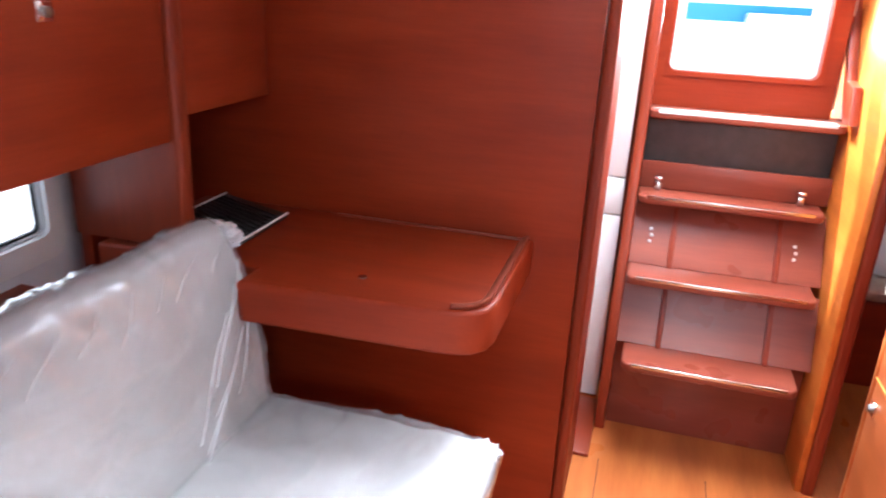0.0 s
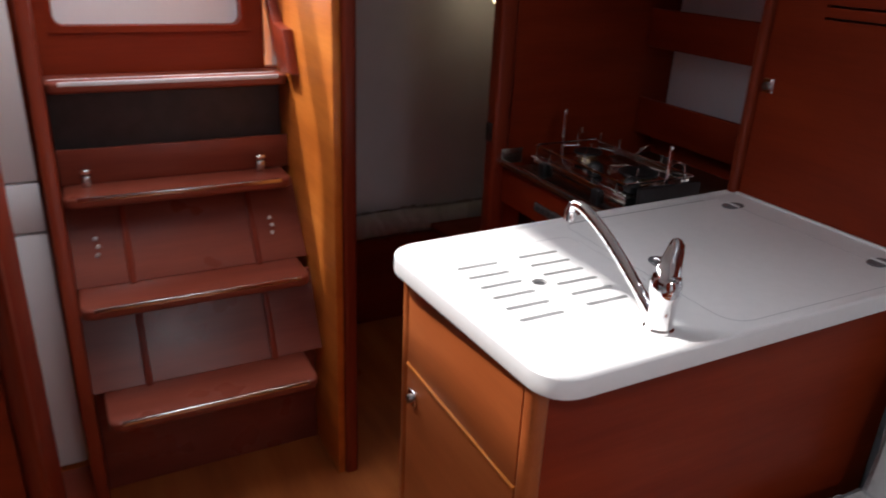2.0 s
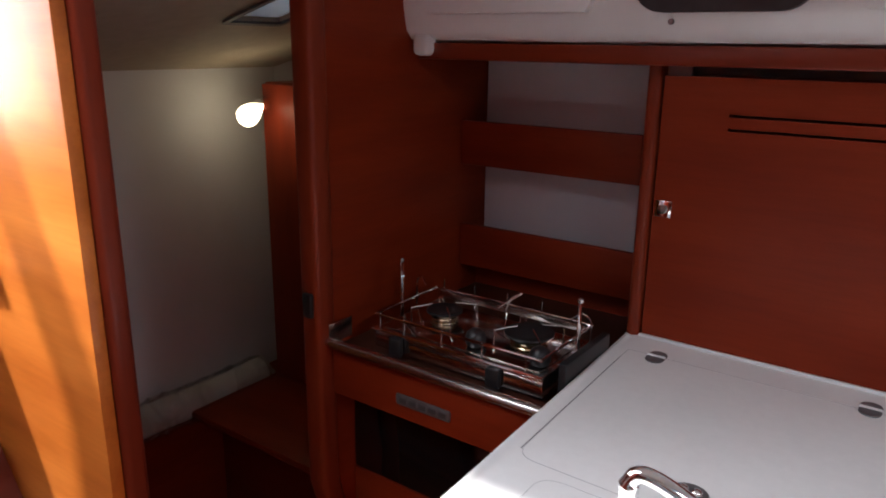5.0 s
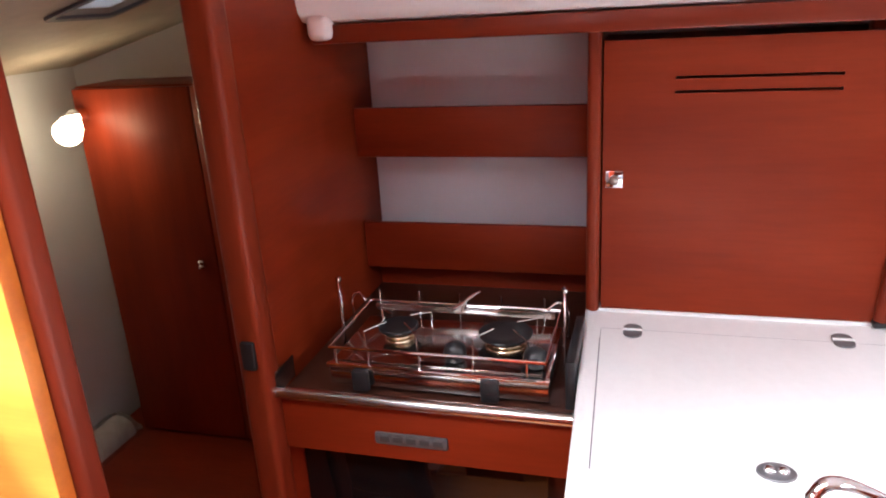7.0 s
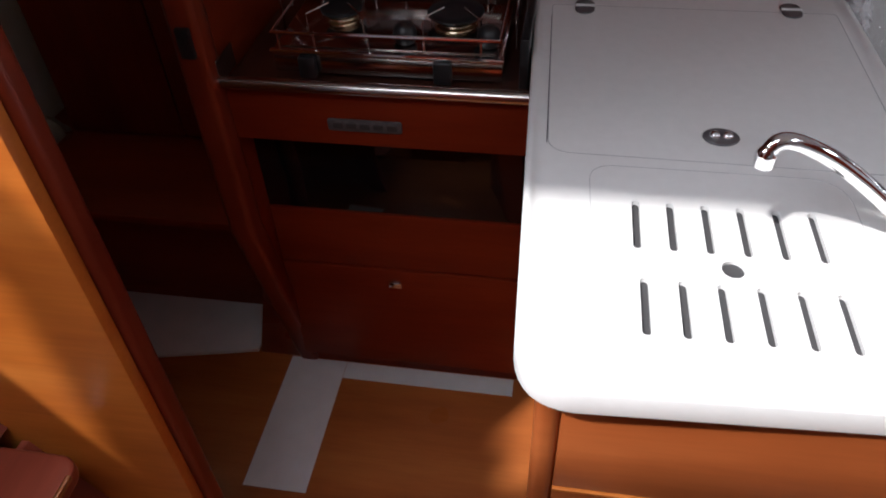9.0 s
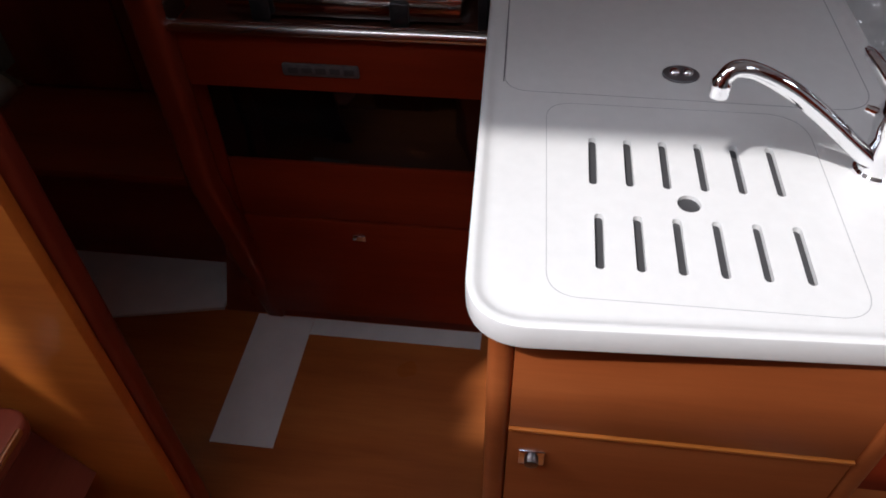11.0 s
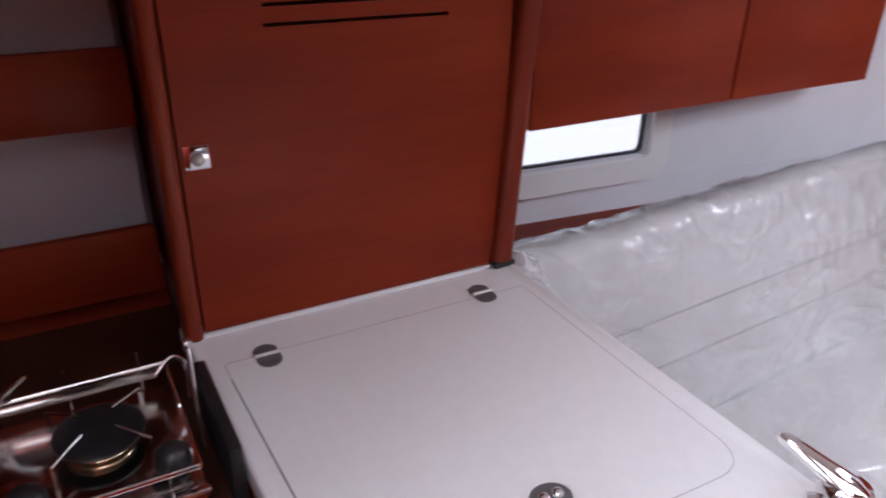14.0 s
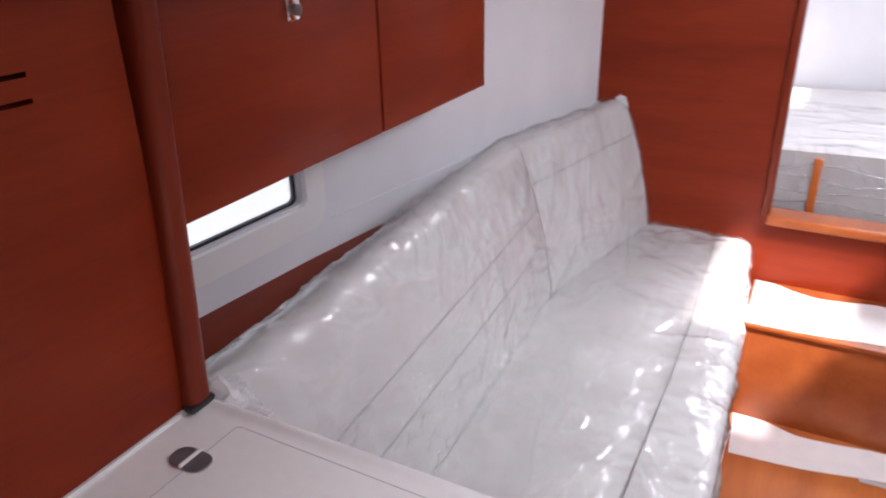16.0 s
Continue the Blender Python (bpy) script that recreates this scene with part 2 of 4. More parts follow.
def rounded(u0, u1, v0, v1, r, n=6):
    """The corners of a rectangle with round corners; r: one radius, or four from (u1, v1) on, anticlockwise."""
    rs = r if isinstance(r, tuple) else (r,) * 4
    out = []
    for (cu, cv, a0), q in zip(((u1, v1, 0), (u0, v1, 90), (u0, v0, 180), (u1, v0, 270)), rs):
        q = max(q, 1e-4)
        mu, mv = cu - math.copysign(q, cu - (u0 + u1) / 2), cv - math.copysign(q, cv - (v0 + v1) / 2)
        for i in range(n + 1):
            a = radians(a0 + 90 * i / n)
            out.append((mu + q * math.cos(a), mv + q * math.sin(a)))
    return out


def frame_ring(outer, inner, axis, a, b, bm=None):
    """A flat ring between two outlines of as many points, drawn out along an axis."""
    one = bmesh.new()
    put = {"x": lambda p, h: (h, p[0], p[1]), "y": lambda p, h: (p[0], h, p[1]), "z": lambda p, h: (p[0], p[1], h)}[axis]
    rows = [[one.verts.new(put(p, h)) for p in line] for line, h in ((outer, a), (outer, b), (inner, b), (inner, a))]
    n = len(outer)
    for k in range(4):
        for i in range(n):
            j = (i + 1) % n
            one.faces.new((rows[k][i], rows[k][j], rows[(k + 1) % 4][j], rows[(k + 1) % 4][i]))
    return joined(bm, one) if bm else one


def tube(pts, r, n=10, bm=None, flat=1.0):
    """A round bar along points; r: one radius or one for each point."""
    one = bmesh.new()
    pts = [Vector(p) for p in pts]
    rs = r if isinstance(r, (list, tuple)) else [r] * len(pts)
    rings, side = [], None
    for i, p in enumerate(pts):
        way = (pts[min(i + 1, len(pts) - 1)] - pts[max(i - 1, 0)]).normalized()
        if side is None:
            side = way.orthogonal().normalized()
        side = (side - way * side.dot(way)).normalized()
        up = way.cross(side)
        rings.append([one.verts.new(p + (side * math.cos(2 * math.pi * k / n) + up * math.sin(2 * math.pi * k / n) * flat) * rs[i]) for k in range(n)])
    for a, b in zip(rings, rings[1:]):
        for k in range(n):
            one.faces.new((a[k], a[(k + 1) % n], b[(k + 1) % n], b[k]))
    one.faces.new(rings[0][::-1])
    one.faces.new(rings[-1])
    return joined(bm, one) if bm else one


def arc(pts, n=8):
    """A smooth line through points."""
    pts = [Vector(p) for p in pts]
    ext = [pts[0] * 2 - pts[1]] + pts + [pts[-1] * 2 - pts[-2]]
    out = []
    for i in range(1, len(ext) - 2):
        p0, p1, p2, p3 = ext[i - 1:i + 3]
        for k in range(n):
            t = k / n
            out.append(0.5 * (2 * p1 + (p2 - p0) * t + (2 * p0 - 5 * p1 + 4 * p2 - p3) * t * t + (3 * p1 - p0 - 3 * p2 + p3) * t ** 3))
    return out + [pts[-1]]


def disc(c, axis, r, h, n=20, bev=0.001, bm=None):
    """A round plate or knob about c, its thickness h along an axis."""
    i = "xyz".index(axis)
    uv = [k for k in range(3) if k != i]
    pts = [(c[uv[0]] + r * math.cos(2 * math.pi * k / n), c[uv[1]] + r * math.sin(2 * math.pi * k / n)) for k in range(n)]
    return prism(pts, axis, c[i] - h / 2, c[i] + h / 2, bev, 2, bm)


def lathe(profile, c, n=20, bm=None):
    """Turned about the upright through c; profile: pairs of radius and height."""
    one = bmesh.new()
    rings = [[one.verts.new((c[0] + r * math.cos(2 * math.pi * k / n), c[1] + r * math.sin(2 * math.pi * k / n), c[2] + z)) for k in range(n)] for r, z in profile]
    for a, b in zip(rings, rings[1:]):
        for k in range(n):
            one.faces.new((a[k], a[(k + 1) % n], b[(k + 1) % n], b[k]))
    one.faces.new(rings[0][::-1])
    one.faces.new(rings[-1])
    return joined(bm, one) if bm else one


HULL_Y = (-2.6, -1.03, -0.4, -0.07, 0.25, 0.58, 1.3, 2.0, 3.2)
HULL_X = (1.30, 1.625, 1.745, 1.805, 1.85, 1.885, 1.91, 1.91, 1.81)
MID = 0.40


def hull_x(y):
    return float(np.interp(y, HULL_Y, HULL_X))


def hull_skin(sign, y0, y1, z0, z1, out=0.06, hole=None):
    """The inner skin of the hull with its thickness; hole: y0, y1, z0, z1 of a window."""
    bm = bmesh.new()
    ys = sorted({y0, y1, *[y for y in HULL_Y if y0 < y < y1], *(hole[:2] if hole else ())})
    zs = sorted({z0, z1, *(hole[2:] if hole else ())})
    X = lambda y, o: MID + sign * (hull_x(y) - MID + o)
    cache = {}

    def v(y, z, o):
        if (y, z, o) not in cache:
            cache[y, z, o] = bm.verts.new((X(y, o), y, z))
        return cache[y, z, o]
    for a, b in zip(ys, ys[1:]):
        for c, d in zip(zs, zs[1:]):
            if hole and a >= hole[0] and b <= hole[1] and c >= hole[2] and d <= hole[3]:
                edges = [((a, c), (b, c)), ((b, d), (a, d))]
                edges += [((a, c), (a, d))] if a == hole[0] else []
                edges += [((b, c), (b, d))] if b == hole[1] else []
                for p, q in edges:
                    bm.faces.new((v(*p, 0), v(*q, 0), v(*q, out), v(*p, out)))
                continue
            for o in (0, out):
                bm.faces.new((v(a, c, o), v(b, c, o), v(b, d, o), v(a, d, o)))
    return bm


# ---- the large structure ----
PORT_WINDOW, STARBOARD_WINDOW = (0.26, 0.86, 0.92, 1.12), (0.24, 0.885, 0.88, 1.10)
solid("floor", box(-1.3, 2.1, -2.7, 3.3, -0.06, 0.0, 0), wood_sole, "glossy orange-brown wooden cabin sole", "floor", "structure")
solid("wall_port", hull_skin(1, -2.6, 3.2, 0.0, 1.48, 0.028, PORT_WINDOW), liner_white, "white moulded hull lining behind the port settee", "wall", "structure")
solid("wall_starboard", hull_skin(-1, -2.6, 3.2, 0.0, 1.48, 0.028, STARBOARD_WINDOW), liner_white, "white moulded hull lining on the starboard side", "wall", "structure")


def slab(x0, x1, y0, y1, z0, z1, holes=()):
    """A flat slab with square holes right through it; each hole: x0, x1, y0, y1."""
    bm = bmesh.new()
    xs = sorted({x0, x1, *[h[0] for h in holes], *[h[1] for h in holes]})
    ys = sorted({y0, y1, *[h[2] for h in holes], *[h[3] for h in holes]})
    for a, b in zip(xs, xs[1:]):
        for c, d in zip(ys, ys[1:]):
            if not any(a >= h[0] and b <= h[1] and c >= h[2] and d <= h[3] for h in holes):
                box(a, b, c, d, z0, z1, 0, bm=bm)
    bmesh.ops.remove_doubles(bm, verts=bm.verts, dist=1e-5)
    twice = {}
    for f in bm.faces:
        twice.setdefault(frozenset(v.index for v in f.verts), []).append(f)
    bmesh.ops.delete(bm, geom=[f for fs in twice.values() if len(fs) > 1 for f in fs], context="FACES_ONLY")
    return bm


def upright(bm, axis):
    """Stands a slab made in x, y up: its y becomes z and its z becomes the given axis."""
    for v in bm.verts:
        x, y, z = v.co
        v.co = (x, z, y) if axis == "y" else (z, x, y)
    return bm


def ridge(p):
    return max(0.0, 1 - 3.2 * abs(noise.noise(p))) ** 2


def wrap_over(bm, seed, amount=0.011, gap=0.004):
    """Turns a copy of a cushion into the loose crinkled film round it."""
    bmesh.ops.recalc_face_normals(bm, faces=bm.faces)
    bm.normal_update()
    for v in bm.verts:
        x, y, z = v.co
        a = ridge(Vector((y * 7 + z * 3, z * 2.2 + x * 2.2 - y * 2.0, seed)))
        b = ridge(Vector((y * 4 - x * 7, z * 9 + x * 9, seed + 9)))
        c = ridge(Vector((y * 22 + x * 9, z * 17 - x * 15, seed + 21)))
        loose = 0.5 + 0.8 * max(0.0, noise.noise(Vector((x * 3, y * 3, z * 3 + seed))))
        d = ridge(Vector((y * 45 + x * 20, z * 38 - x * 30, seed + 40)))
        v.co += v.normal * (gap + amount * (0.55 * a + 0.5 * b + 0.55 * c + 0.46 * d) * loose)
    return bm


# unseen openings sized to land the sun; the after cut lights the side panel
SLIDE_HATCH, SUN_CUT_AFT = (0.02, 0.41, 1.30, 2.32), (0.41, 0.62, 2.08, 2.32)
SALOON_HATCH, FORE_LIGHT_CUT = (-0.10, 0.385, -0.36, 0.27), (0.35, 0.85, -1.95, -1.5)
solid("ceiling", slab(-0.70, 1.50, -2.6, 2.36, 1.92, 1.97, (SLIDE_HATCH, SUN_CUT_AFT, SALOON_HATCH, FORE_LIGHT_CUT)), gelcoat, "white moulded coachroof head lining with open hatches", "ceiling", "structure")


COACH_HOLES = ((0.675, 1.028), (1.105, 1.325))


def coach_side(sign, holes):
    """The moulding from deck edge to roof, with an opening for each light in it."""
    X = lambda x: MID + sign * (x - MID)
    whole = [(1.505, 1.458), (1.535, 1.452), (1.96, 1.452), (1.96, 1.50), (1.56, 1.50), (1.45, 1.97), (1.385, 1.93), (1.47, 1.62), (1.478, 1.52), (1.488, 1.475)]
    low = [(1.505, 1.458), (1.535, 1.452), (1.96, 1.452), (1.96, 1.50), (1.56, 1.50), (1.554, 1.525), (1.4775, 1.525), (1.488, 1.475)]
    high = [(1.520, 1.67), (1.45, 1.97), (1.385, 1.93), (1.4565, 1.67)]
    bm, y = bmesh.new(), -2.6
    for y0, y1 in (*holes, (1.86, None)):
        prism([(X(x), z) for x, z in whole], "y", y, y0, bm=bm)
        if y1:
            prism([(X(x), z) for x, z in low], "y", y0, y1, bm=bm)
            prism([(X(x), z) for x, z in high], "y", y0, y1, bm=bm)
        y = y1
    return bm


for side, sign, cut in (("port", 1, COACH_HOLES), ("starboard", -1, ())):
    solid("trim_coach_" + side, coach_side(sign, cut), gelcoat, "white moulded coachroof side above the lockers", "moulding", "structure")
DECK_LIGHT = (1.345, 1.495, 2.075, 2.245)
bm = slab(0.744, 1.95, 1.87, 2.72, 0.0, 0.03, (DECK_LIGHT,))
for v in bm.verts:
    v.co.z += 1.60 - (v.co.y - 1.87) * 0.2824
solid("ceiling_quarter", bm, lining_tan, "tan head lining of the quarter cabin", "ceiling", "structure")
solid("deck_quarter", slab(0.744, 2.0, 1.89, 3.2, 1.67, 1.72, (DECK_LIGHT,)), gelcoat, "white deck over the quarter cabin", "deck", "structure")

# fore bulkhead with the raised doorway
bm = upright(slab(-1.2, 1.70, 0.0, 1.95, -1.09, -1.03, ((0.35, 1.04, 0.545, 1.80),)), "y")
solid("wall_fore", bm, wood_x, "glossy red mahogany bulkhead with a raised doorway", "bulkhead", "structure")
solid("trim_door_fore", box(1.042, 1.062, -1.028, -1.018, 0.56, 1.80, 0.003), wood_trim, "dark mahogany edge of the doorway", "trim", "structure")
solid("sill_fore", box(0.33, 1.045, -1.10, -1.00, 0.535, 0.566, 0.008, 3), wood_front, "light varnished wooden door sill", "sill", "structure")
solid("wall_end_fore", box(-1.2, 1.9, -2.66, -2.60, 0, 1.97, 0), liner_white, "white lining of the fore cabin", "wall", "structure")
solid("deck_aft", box(-1.4, 0.03, 2.36, 3.26, 1.70, 1.75, 0), gelcoat, "white side deck beside the cockpit", "deck", "structure")
solid("wall_well", box(0.0, 0.03, 2.30, 3.26, 0, 1.70, 0), liner_white, "white side of the cockpit well", "wall", "structure")
bm = box(-1.3, 0.03, 3.2, 3.26, 0, 1.70, 0)
box(0.03, 0.742, 3.2, 3.26, 0, 0.80, 0, bm=bm)
box(0.742, 2.0, 3.2, 3.26, 0, 1.67, 0, bm=bm)
solid("wall_end_aft", bm, liner_white, "white lining at the after end", "wall", "structure")

# nav bulkhead, its return to the ladder, the white wash room seen past it
solid("wall_nav", box(-1.2, 0.02, 1.352, 1.392, 0, 1.94, 0.002), wood_x, "large glossy red mahogany bulkhead behind the chart table", "bulkhead", "structure")
solid("trim_nav_post", prism(rounded(0.022, 0.052, 1.345, 1.40, 0.012), "z", 0.0, 1.94), wood_trim, "rounded dark mahogany corner post", "post", "structure")
solid("wall_nav_return", box(0.016, 0.046, 1.402, 1.74, 0, 1.94, 0.004), wood_y, "mahogany side panel beside the companionway", "panel", "structure")
solid("sill_washroom", box(-0.02, 0.095, 1.742, 2.10, 0, 0.014, 0.004), wood_trim_y, "dark mahogany wash room door sill", "sill", "structure")
washroom = solid("wall_washroom", box(-0.60, 0.085, 2.12, 2.15, 0.014, 0.712, 0.004), gelcoat, "white moulded wash room wall with two joints", "wall", "structure")
for z0, z1 in ((0.718, 0.843), (0.849, 1.94)):
    part("panel", box(-0.60, 0.085, 2.12, 2.15, z0, z1, 0.004), gelcoat, washroom)

# companionway: after wall with the hatch opening, the side panel coloured as sunlit, and its post
bm = upright(slab(0.06, 0.686, 0.0, 1.95, 2.27, 2.31, ((0.17, 0.63, 1.19, 1.95),)), "y")
box(0.6865, 0.7215, 2.27, 2.31, 0.0, 1.076, 0, bm=bm)
solid("wall_companionway", bm, wood_x, "mahogany bulkhead below the companionway opening", "bulkhead", "structure")
solid("trim_hatch", frame_ring(rounded(0.158, 0.642, 1.176, 2.0, 0.002), rounded(0.172, 0.628, 1.192, 1.95, 0.024), "y", 2.265, 2.308), wood_x, "mahogany lining of the companionway opening", "frame", "structure")
bm = upright(slab(0.06, 0.70, 1.10, 1.95, 2.315, 2.350, ((0.20, 0.588, 1.335, 1.95),)), "y")
solid("trim_hatch_moulding", bm, gelcoat, "white moulded surround of the companionway in shade", "frame", "structure")
solid("wall_sunlit", box(0.722, 0.742, 1.792, 3.2, 0, 1.94, 0.002), wood_sunlit, "varnished mahogany side panel of the companionway, sunlight put into its colour", "panel", "structure")
solid("trim_quarter_post", prism(rounded(0.7435, 0.780, 1.784, 1.87, 0.012), "z", 0.0, 1.94), wood_trim, "rounded mahogany post at the quarter cabin doorway", "post", "structure")
bm = box(0.031, 0.72, 2.33, 6.5, 0.80, 0.86, 0)
box(-3.0, 0.028, 3.27, 6.5, 0.80, 1.15, 0.02, bm=bm)
box(-3.0, 4.0, 6.5, 6.6, 0.80, 1.10, 0.02, bm=bm)
box(0.75, 4.0, 3.3, 6.5, 1.05, 1.30, 0.02, bm=bm)
solid("deck_cockpit", bm, gelcoat, "white cockpit moulding in full sunlight", "deck", "structure")

solid("backdrop_awning", box(0.20, 1.30, 6.44, 6.48, 1.22, 1.36, 0), blue_cloth, "blue cloth far out in the cockpit", "backdrop", "structure")
solid("backdrop_aft", box(-4.0, 5.0, 7.2, 7.22, 0.3, 3.6, 0), backdrop_sky, "bright haze beyond the cockpit", "backdrop", "structure")
solid("backdrop_port", box(2.6, 2.62, -2.0, 4.0, -0.5, 3.0, 0), backdrop_sky, "bright haze outside the port windows", "backdrop", "structure")
solid("backdrop_starboard", box(-1.82, -1.80, -2.0, 4.0, -0.5, 3.0, 0), backdrop_sky, "bright haze outside the starboard windows", "backdrop", "structure")

# galley partition towards the quarter cabin
solid("wall_partition", prism([(1.249, 1.95), (1.95, 1.95), (1.95, 0.0), (1.39, 0.0), (1.249, 0.55)], "y", 1.852, 1.882), wood_x, "glossy mahogany partition beside the cooker", "partition", "structure")
solid("trim_partition_post", prism([(1.195, 1.95), (1.247, 1.95), (1.247, 0.55), (1.388, 0.0), (1.338, 0.0), (1.195, 0.55)], "y", 1.842, 1.892, 0.012, 3), wood_trim, "rounded mahogany post at the end of the partition", "post", "structure")
solid("trim_partition_base", prism([(1.893, 0.55), (1.893, 0.0), (2.0, 0.0), (1.93, 0.30)], "x", 1.345, 1.90, 0.004), wood_trim_x, "dark mahogany foot of the partition", "trim", "structure")
solid("door_catch", box(1.186, 1.196, 1.852, 1.876, 0.925, 0.975, 0.003), plastic_black, "small black door catch on the partition post", "catch")
solid("wall_quarter", box(0.744, 1.96, 2.68, 2.72, 0, 1.45, 0), liner_white, "off-white lining of the quarter cabin", "wall", "structure")


# ---- galley ----
def latch(parent, x, y, z, face, label="chrome push-button latch"):
    """A square chrome plate with a round button; face: the axis it stands out along and its sign."""
    ax, s = face[1], (1 if face[0] == "+" else -1)
    r = 0.0155
    if ax == "x":
        p = part("latch", box(x, x + s * 0.003, y - r, y + r, z - r, z + r, 0.001), chrome, parent, label)
        part("button", disc((x + s * 0.007, y, z), "x", 0.0085, 0.010), steel_dark, p)
    else:
        p = part("latch", box(x - r, x + r, y, y + s * 0.003, z - r, z + r, 0.001), chrome, parent, label)
        part("button", disc((x, y + s * 0.007, z), "y", 0.0085, 0.010), steel_dark, p)
    return p


# sink unit
unit = thing("sink_unit", 1.1, 1.07, 0, "mahogany sink unit with a golden front under the white worktop", "cabinet")
part("body", box(0.700, 1.56, 0.860, 1.29, 0.08, 0.870, 0.002), wood_x, unit)
# plinth coloured near-black for the shade below the unit
part("toe_kick", box(0.73, 1.55, 0.89, 1.26, 0.0, 0.08, 0.002), joint_shade_dark, unit, "recessed plinth, shade put into its colour")
part("front_panel", box(0.682, 0.698, 0.885, 1.265, 0.685, 0.869, 0.002), wood_front, unit, "golden varnished upper front")
door = part("door", box(0.682, 0.698, 0.885, 1.265, 0.085, 0.678, 0.002), wood_front, unit, "golden varnished door")
part("edge_strip", box(0.679, 0.690, 0.885, 1.265, 0.679, 0.684, 0.001), wood_sunlit, unit, "light seam between front and door")
latch(door, 0.682, 1.235, 0.622, "-x")
for cy, s in ((0.872, -1), (1.279, 1)):
    part("corner_post", prism(rounded(0.680, 0.715, cy - 0.014, cy + 0.014, 0.012), "z", 0.08, 0.869), wood_front, unit, "rounded golden corner post")

worktop = thing("worktop", 1.1, 1.07, 0.856, "white moulded worktop with rounded raised rim", "worktop")


def rounded_quad(corners, radii, n=8):
    """A four-sided outline, anticlockwise, with a radius at each corner."""
    out = []
    for i, (c, r) in enumerate(zip(corners, radii)):
        c, a, b = Vector(c), Vector(corners[i - 1]), Vector(corners[(i + 1) % 4])
        u, w = (a - c).normalized(), (b - c).normalized()
        p0, p1 = c + u * r, c + w * r
        for k in range(n + 1):
            f = k / n
            out.append(tuple(p0 * (1 - f) ** 2 + c * 2 * f * (1 - f) * 0.86 + (p0 + p1) * f * (1 - f) * 0.14 + p1 * f ** 2))
    return out


def inset(line, d):
    """The outline drawn in by d."""
    out = []
    for i, p in enumerate(line):
        way = Vector(line[(i + 1) % len(line)]) - Vector(line[i - 1])
        out.append((p[0] - way.y / way.length * d, p[1] + way.x / way.length * d))
    return out


TOP_Z = 0.8995
TOP_PLAN = rounded_quad([(0.676, 0.812), (1.603, 0.820), (1.603, 1.354), (0.651, 1.316)], (0.055, 0.006, 0.006, 0.060))
SLOTS = [rounded(x0, x1, y - 0.0047, y + 0.0047, 0.0046, 4) for x0, x1, ya in ((0.738, 0.819, 0.987), (0.866, 0.951, 0.992)) for y in (ya + 0.0402 * i for i in range(6))]
FINGER = [(0.844 + 0.0135 * math.cos(a), 1.092 + 0.0125 * math.sin(a)) for a in np.linspace(0, 2 * math.pi, 24, endpoint=False)]


def moulded_top():
    """One moulding: a rolled rim with a cove inside it, and a flat field cut by drain slots."""
    bm = bmesh.new()
    rows = [[bm.verts.new((x, y, z)) for x, y in inset(TOP_PLAN, d)] for d, z in ((0.030, 0.871), (0.003, 0.871), (0.0007, 0.8718), (0, 0.874), (0, 0.8995), (0.0008, 0.9024), (0.003, 0.9042), (0.0065, 0.9044), (0.0095, 0.9034), (0.013, 0.9012), (0.0175, 0.8999), (0.023, TOP_Z))]
    m = len(TOP_PLAN)
    for a, b in zip(rows, rows[1:]):
        for k in range(m):
            bm.faces.new((a[k], a[(k + 1) % m], b[(k + 1) % m], b[k]))
    bm.faces.new(rows[0][::-1])
    edges = [bm.edges.get((rows[-1][k], rows[-1][(k + 1) % m])) for k in range(m)]
    for hole in SLOTS + [FINGER]:
        up = [bm.verts.new((x, y, TOP_Z)) for x, y in hole]
        down = [bm.verts.new((x, y, TOP_Z - 0.008)) for x, y in hole]
        for k in range(len(hole)):
            j = (k + 1) % len(hole)
            bm.faces.new((up[k], down[k], down[j], up[j]))
            edges.append(bm.edges.get((up[k], up[j])))
    bmesh.ops.triangle_fill(bm, use_beauty=True, use_dissolve=False, edges=edges, normal=(0, 0, 1))
    return bm


part("moulding", moulded_top(), solid_surface, worktop)
# bottoms carry the recess shade as colour
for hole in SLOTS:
    part("slot", prism([(x, y) for x, y in hole], "z", TOP_Z - 0.012, TOP_Z - 0.0065), slot_shade_grey, worktop, "drain slot bottom, its shade put into the colour")
part("finger_hole", prism(FINGER, "z", TOP_Z - 0.012, TOP_Z - 0.005), slot_shade_grey, worktop, "round finger hole, its shade put into the colour")


def hairline(corners, radii, label, width=0.0011):
    line = rounded_quad(corners, radii)
    part("lid_seam", frame_ring(line, inset(line, width), "z", TOP_Z - 0.0006, TOP_Z + 0.00025), seam_shadow_grey, worktop, label)


hairline([(1.036, 0.848), (1.489, 0.846), (1.489, 1.319), (1.042, 1.304)], (0.045, 0.008, 0.008, 0.030), "hairline seam round the flush cool box lid")
part("lid_gap", tube([(1.062, 1.3055, TOP_Z - 0.0002), (1.450, 1.3178, TOP_Z - 0.0002)], 0.0008, 6), seal_grey, worktop, "dark open gap along the lid")
hairline([(0.700, 0.937), (1.020, 0.939), (1.020, 1.249), (0.698, 1.240)], (0.032, 0.045, 0.03, 0.03), "hairline seam round the drain lid", 0.0007)
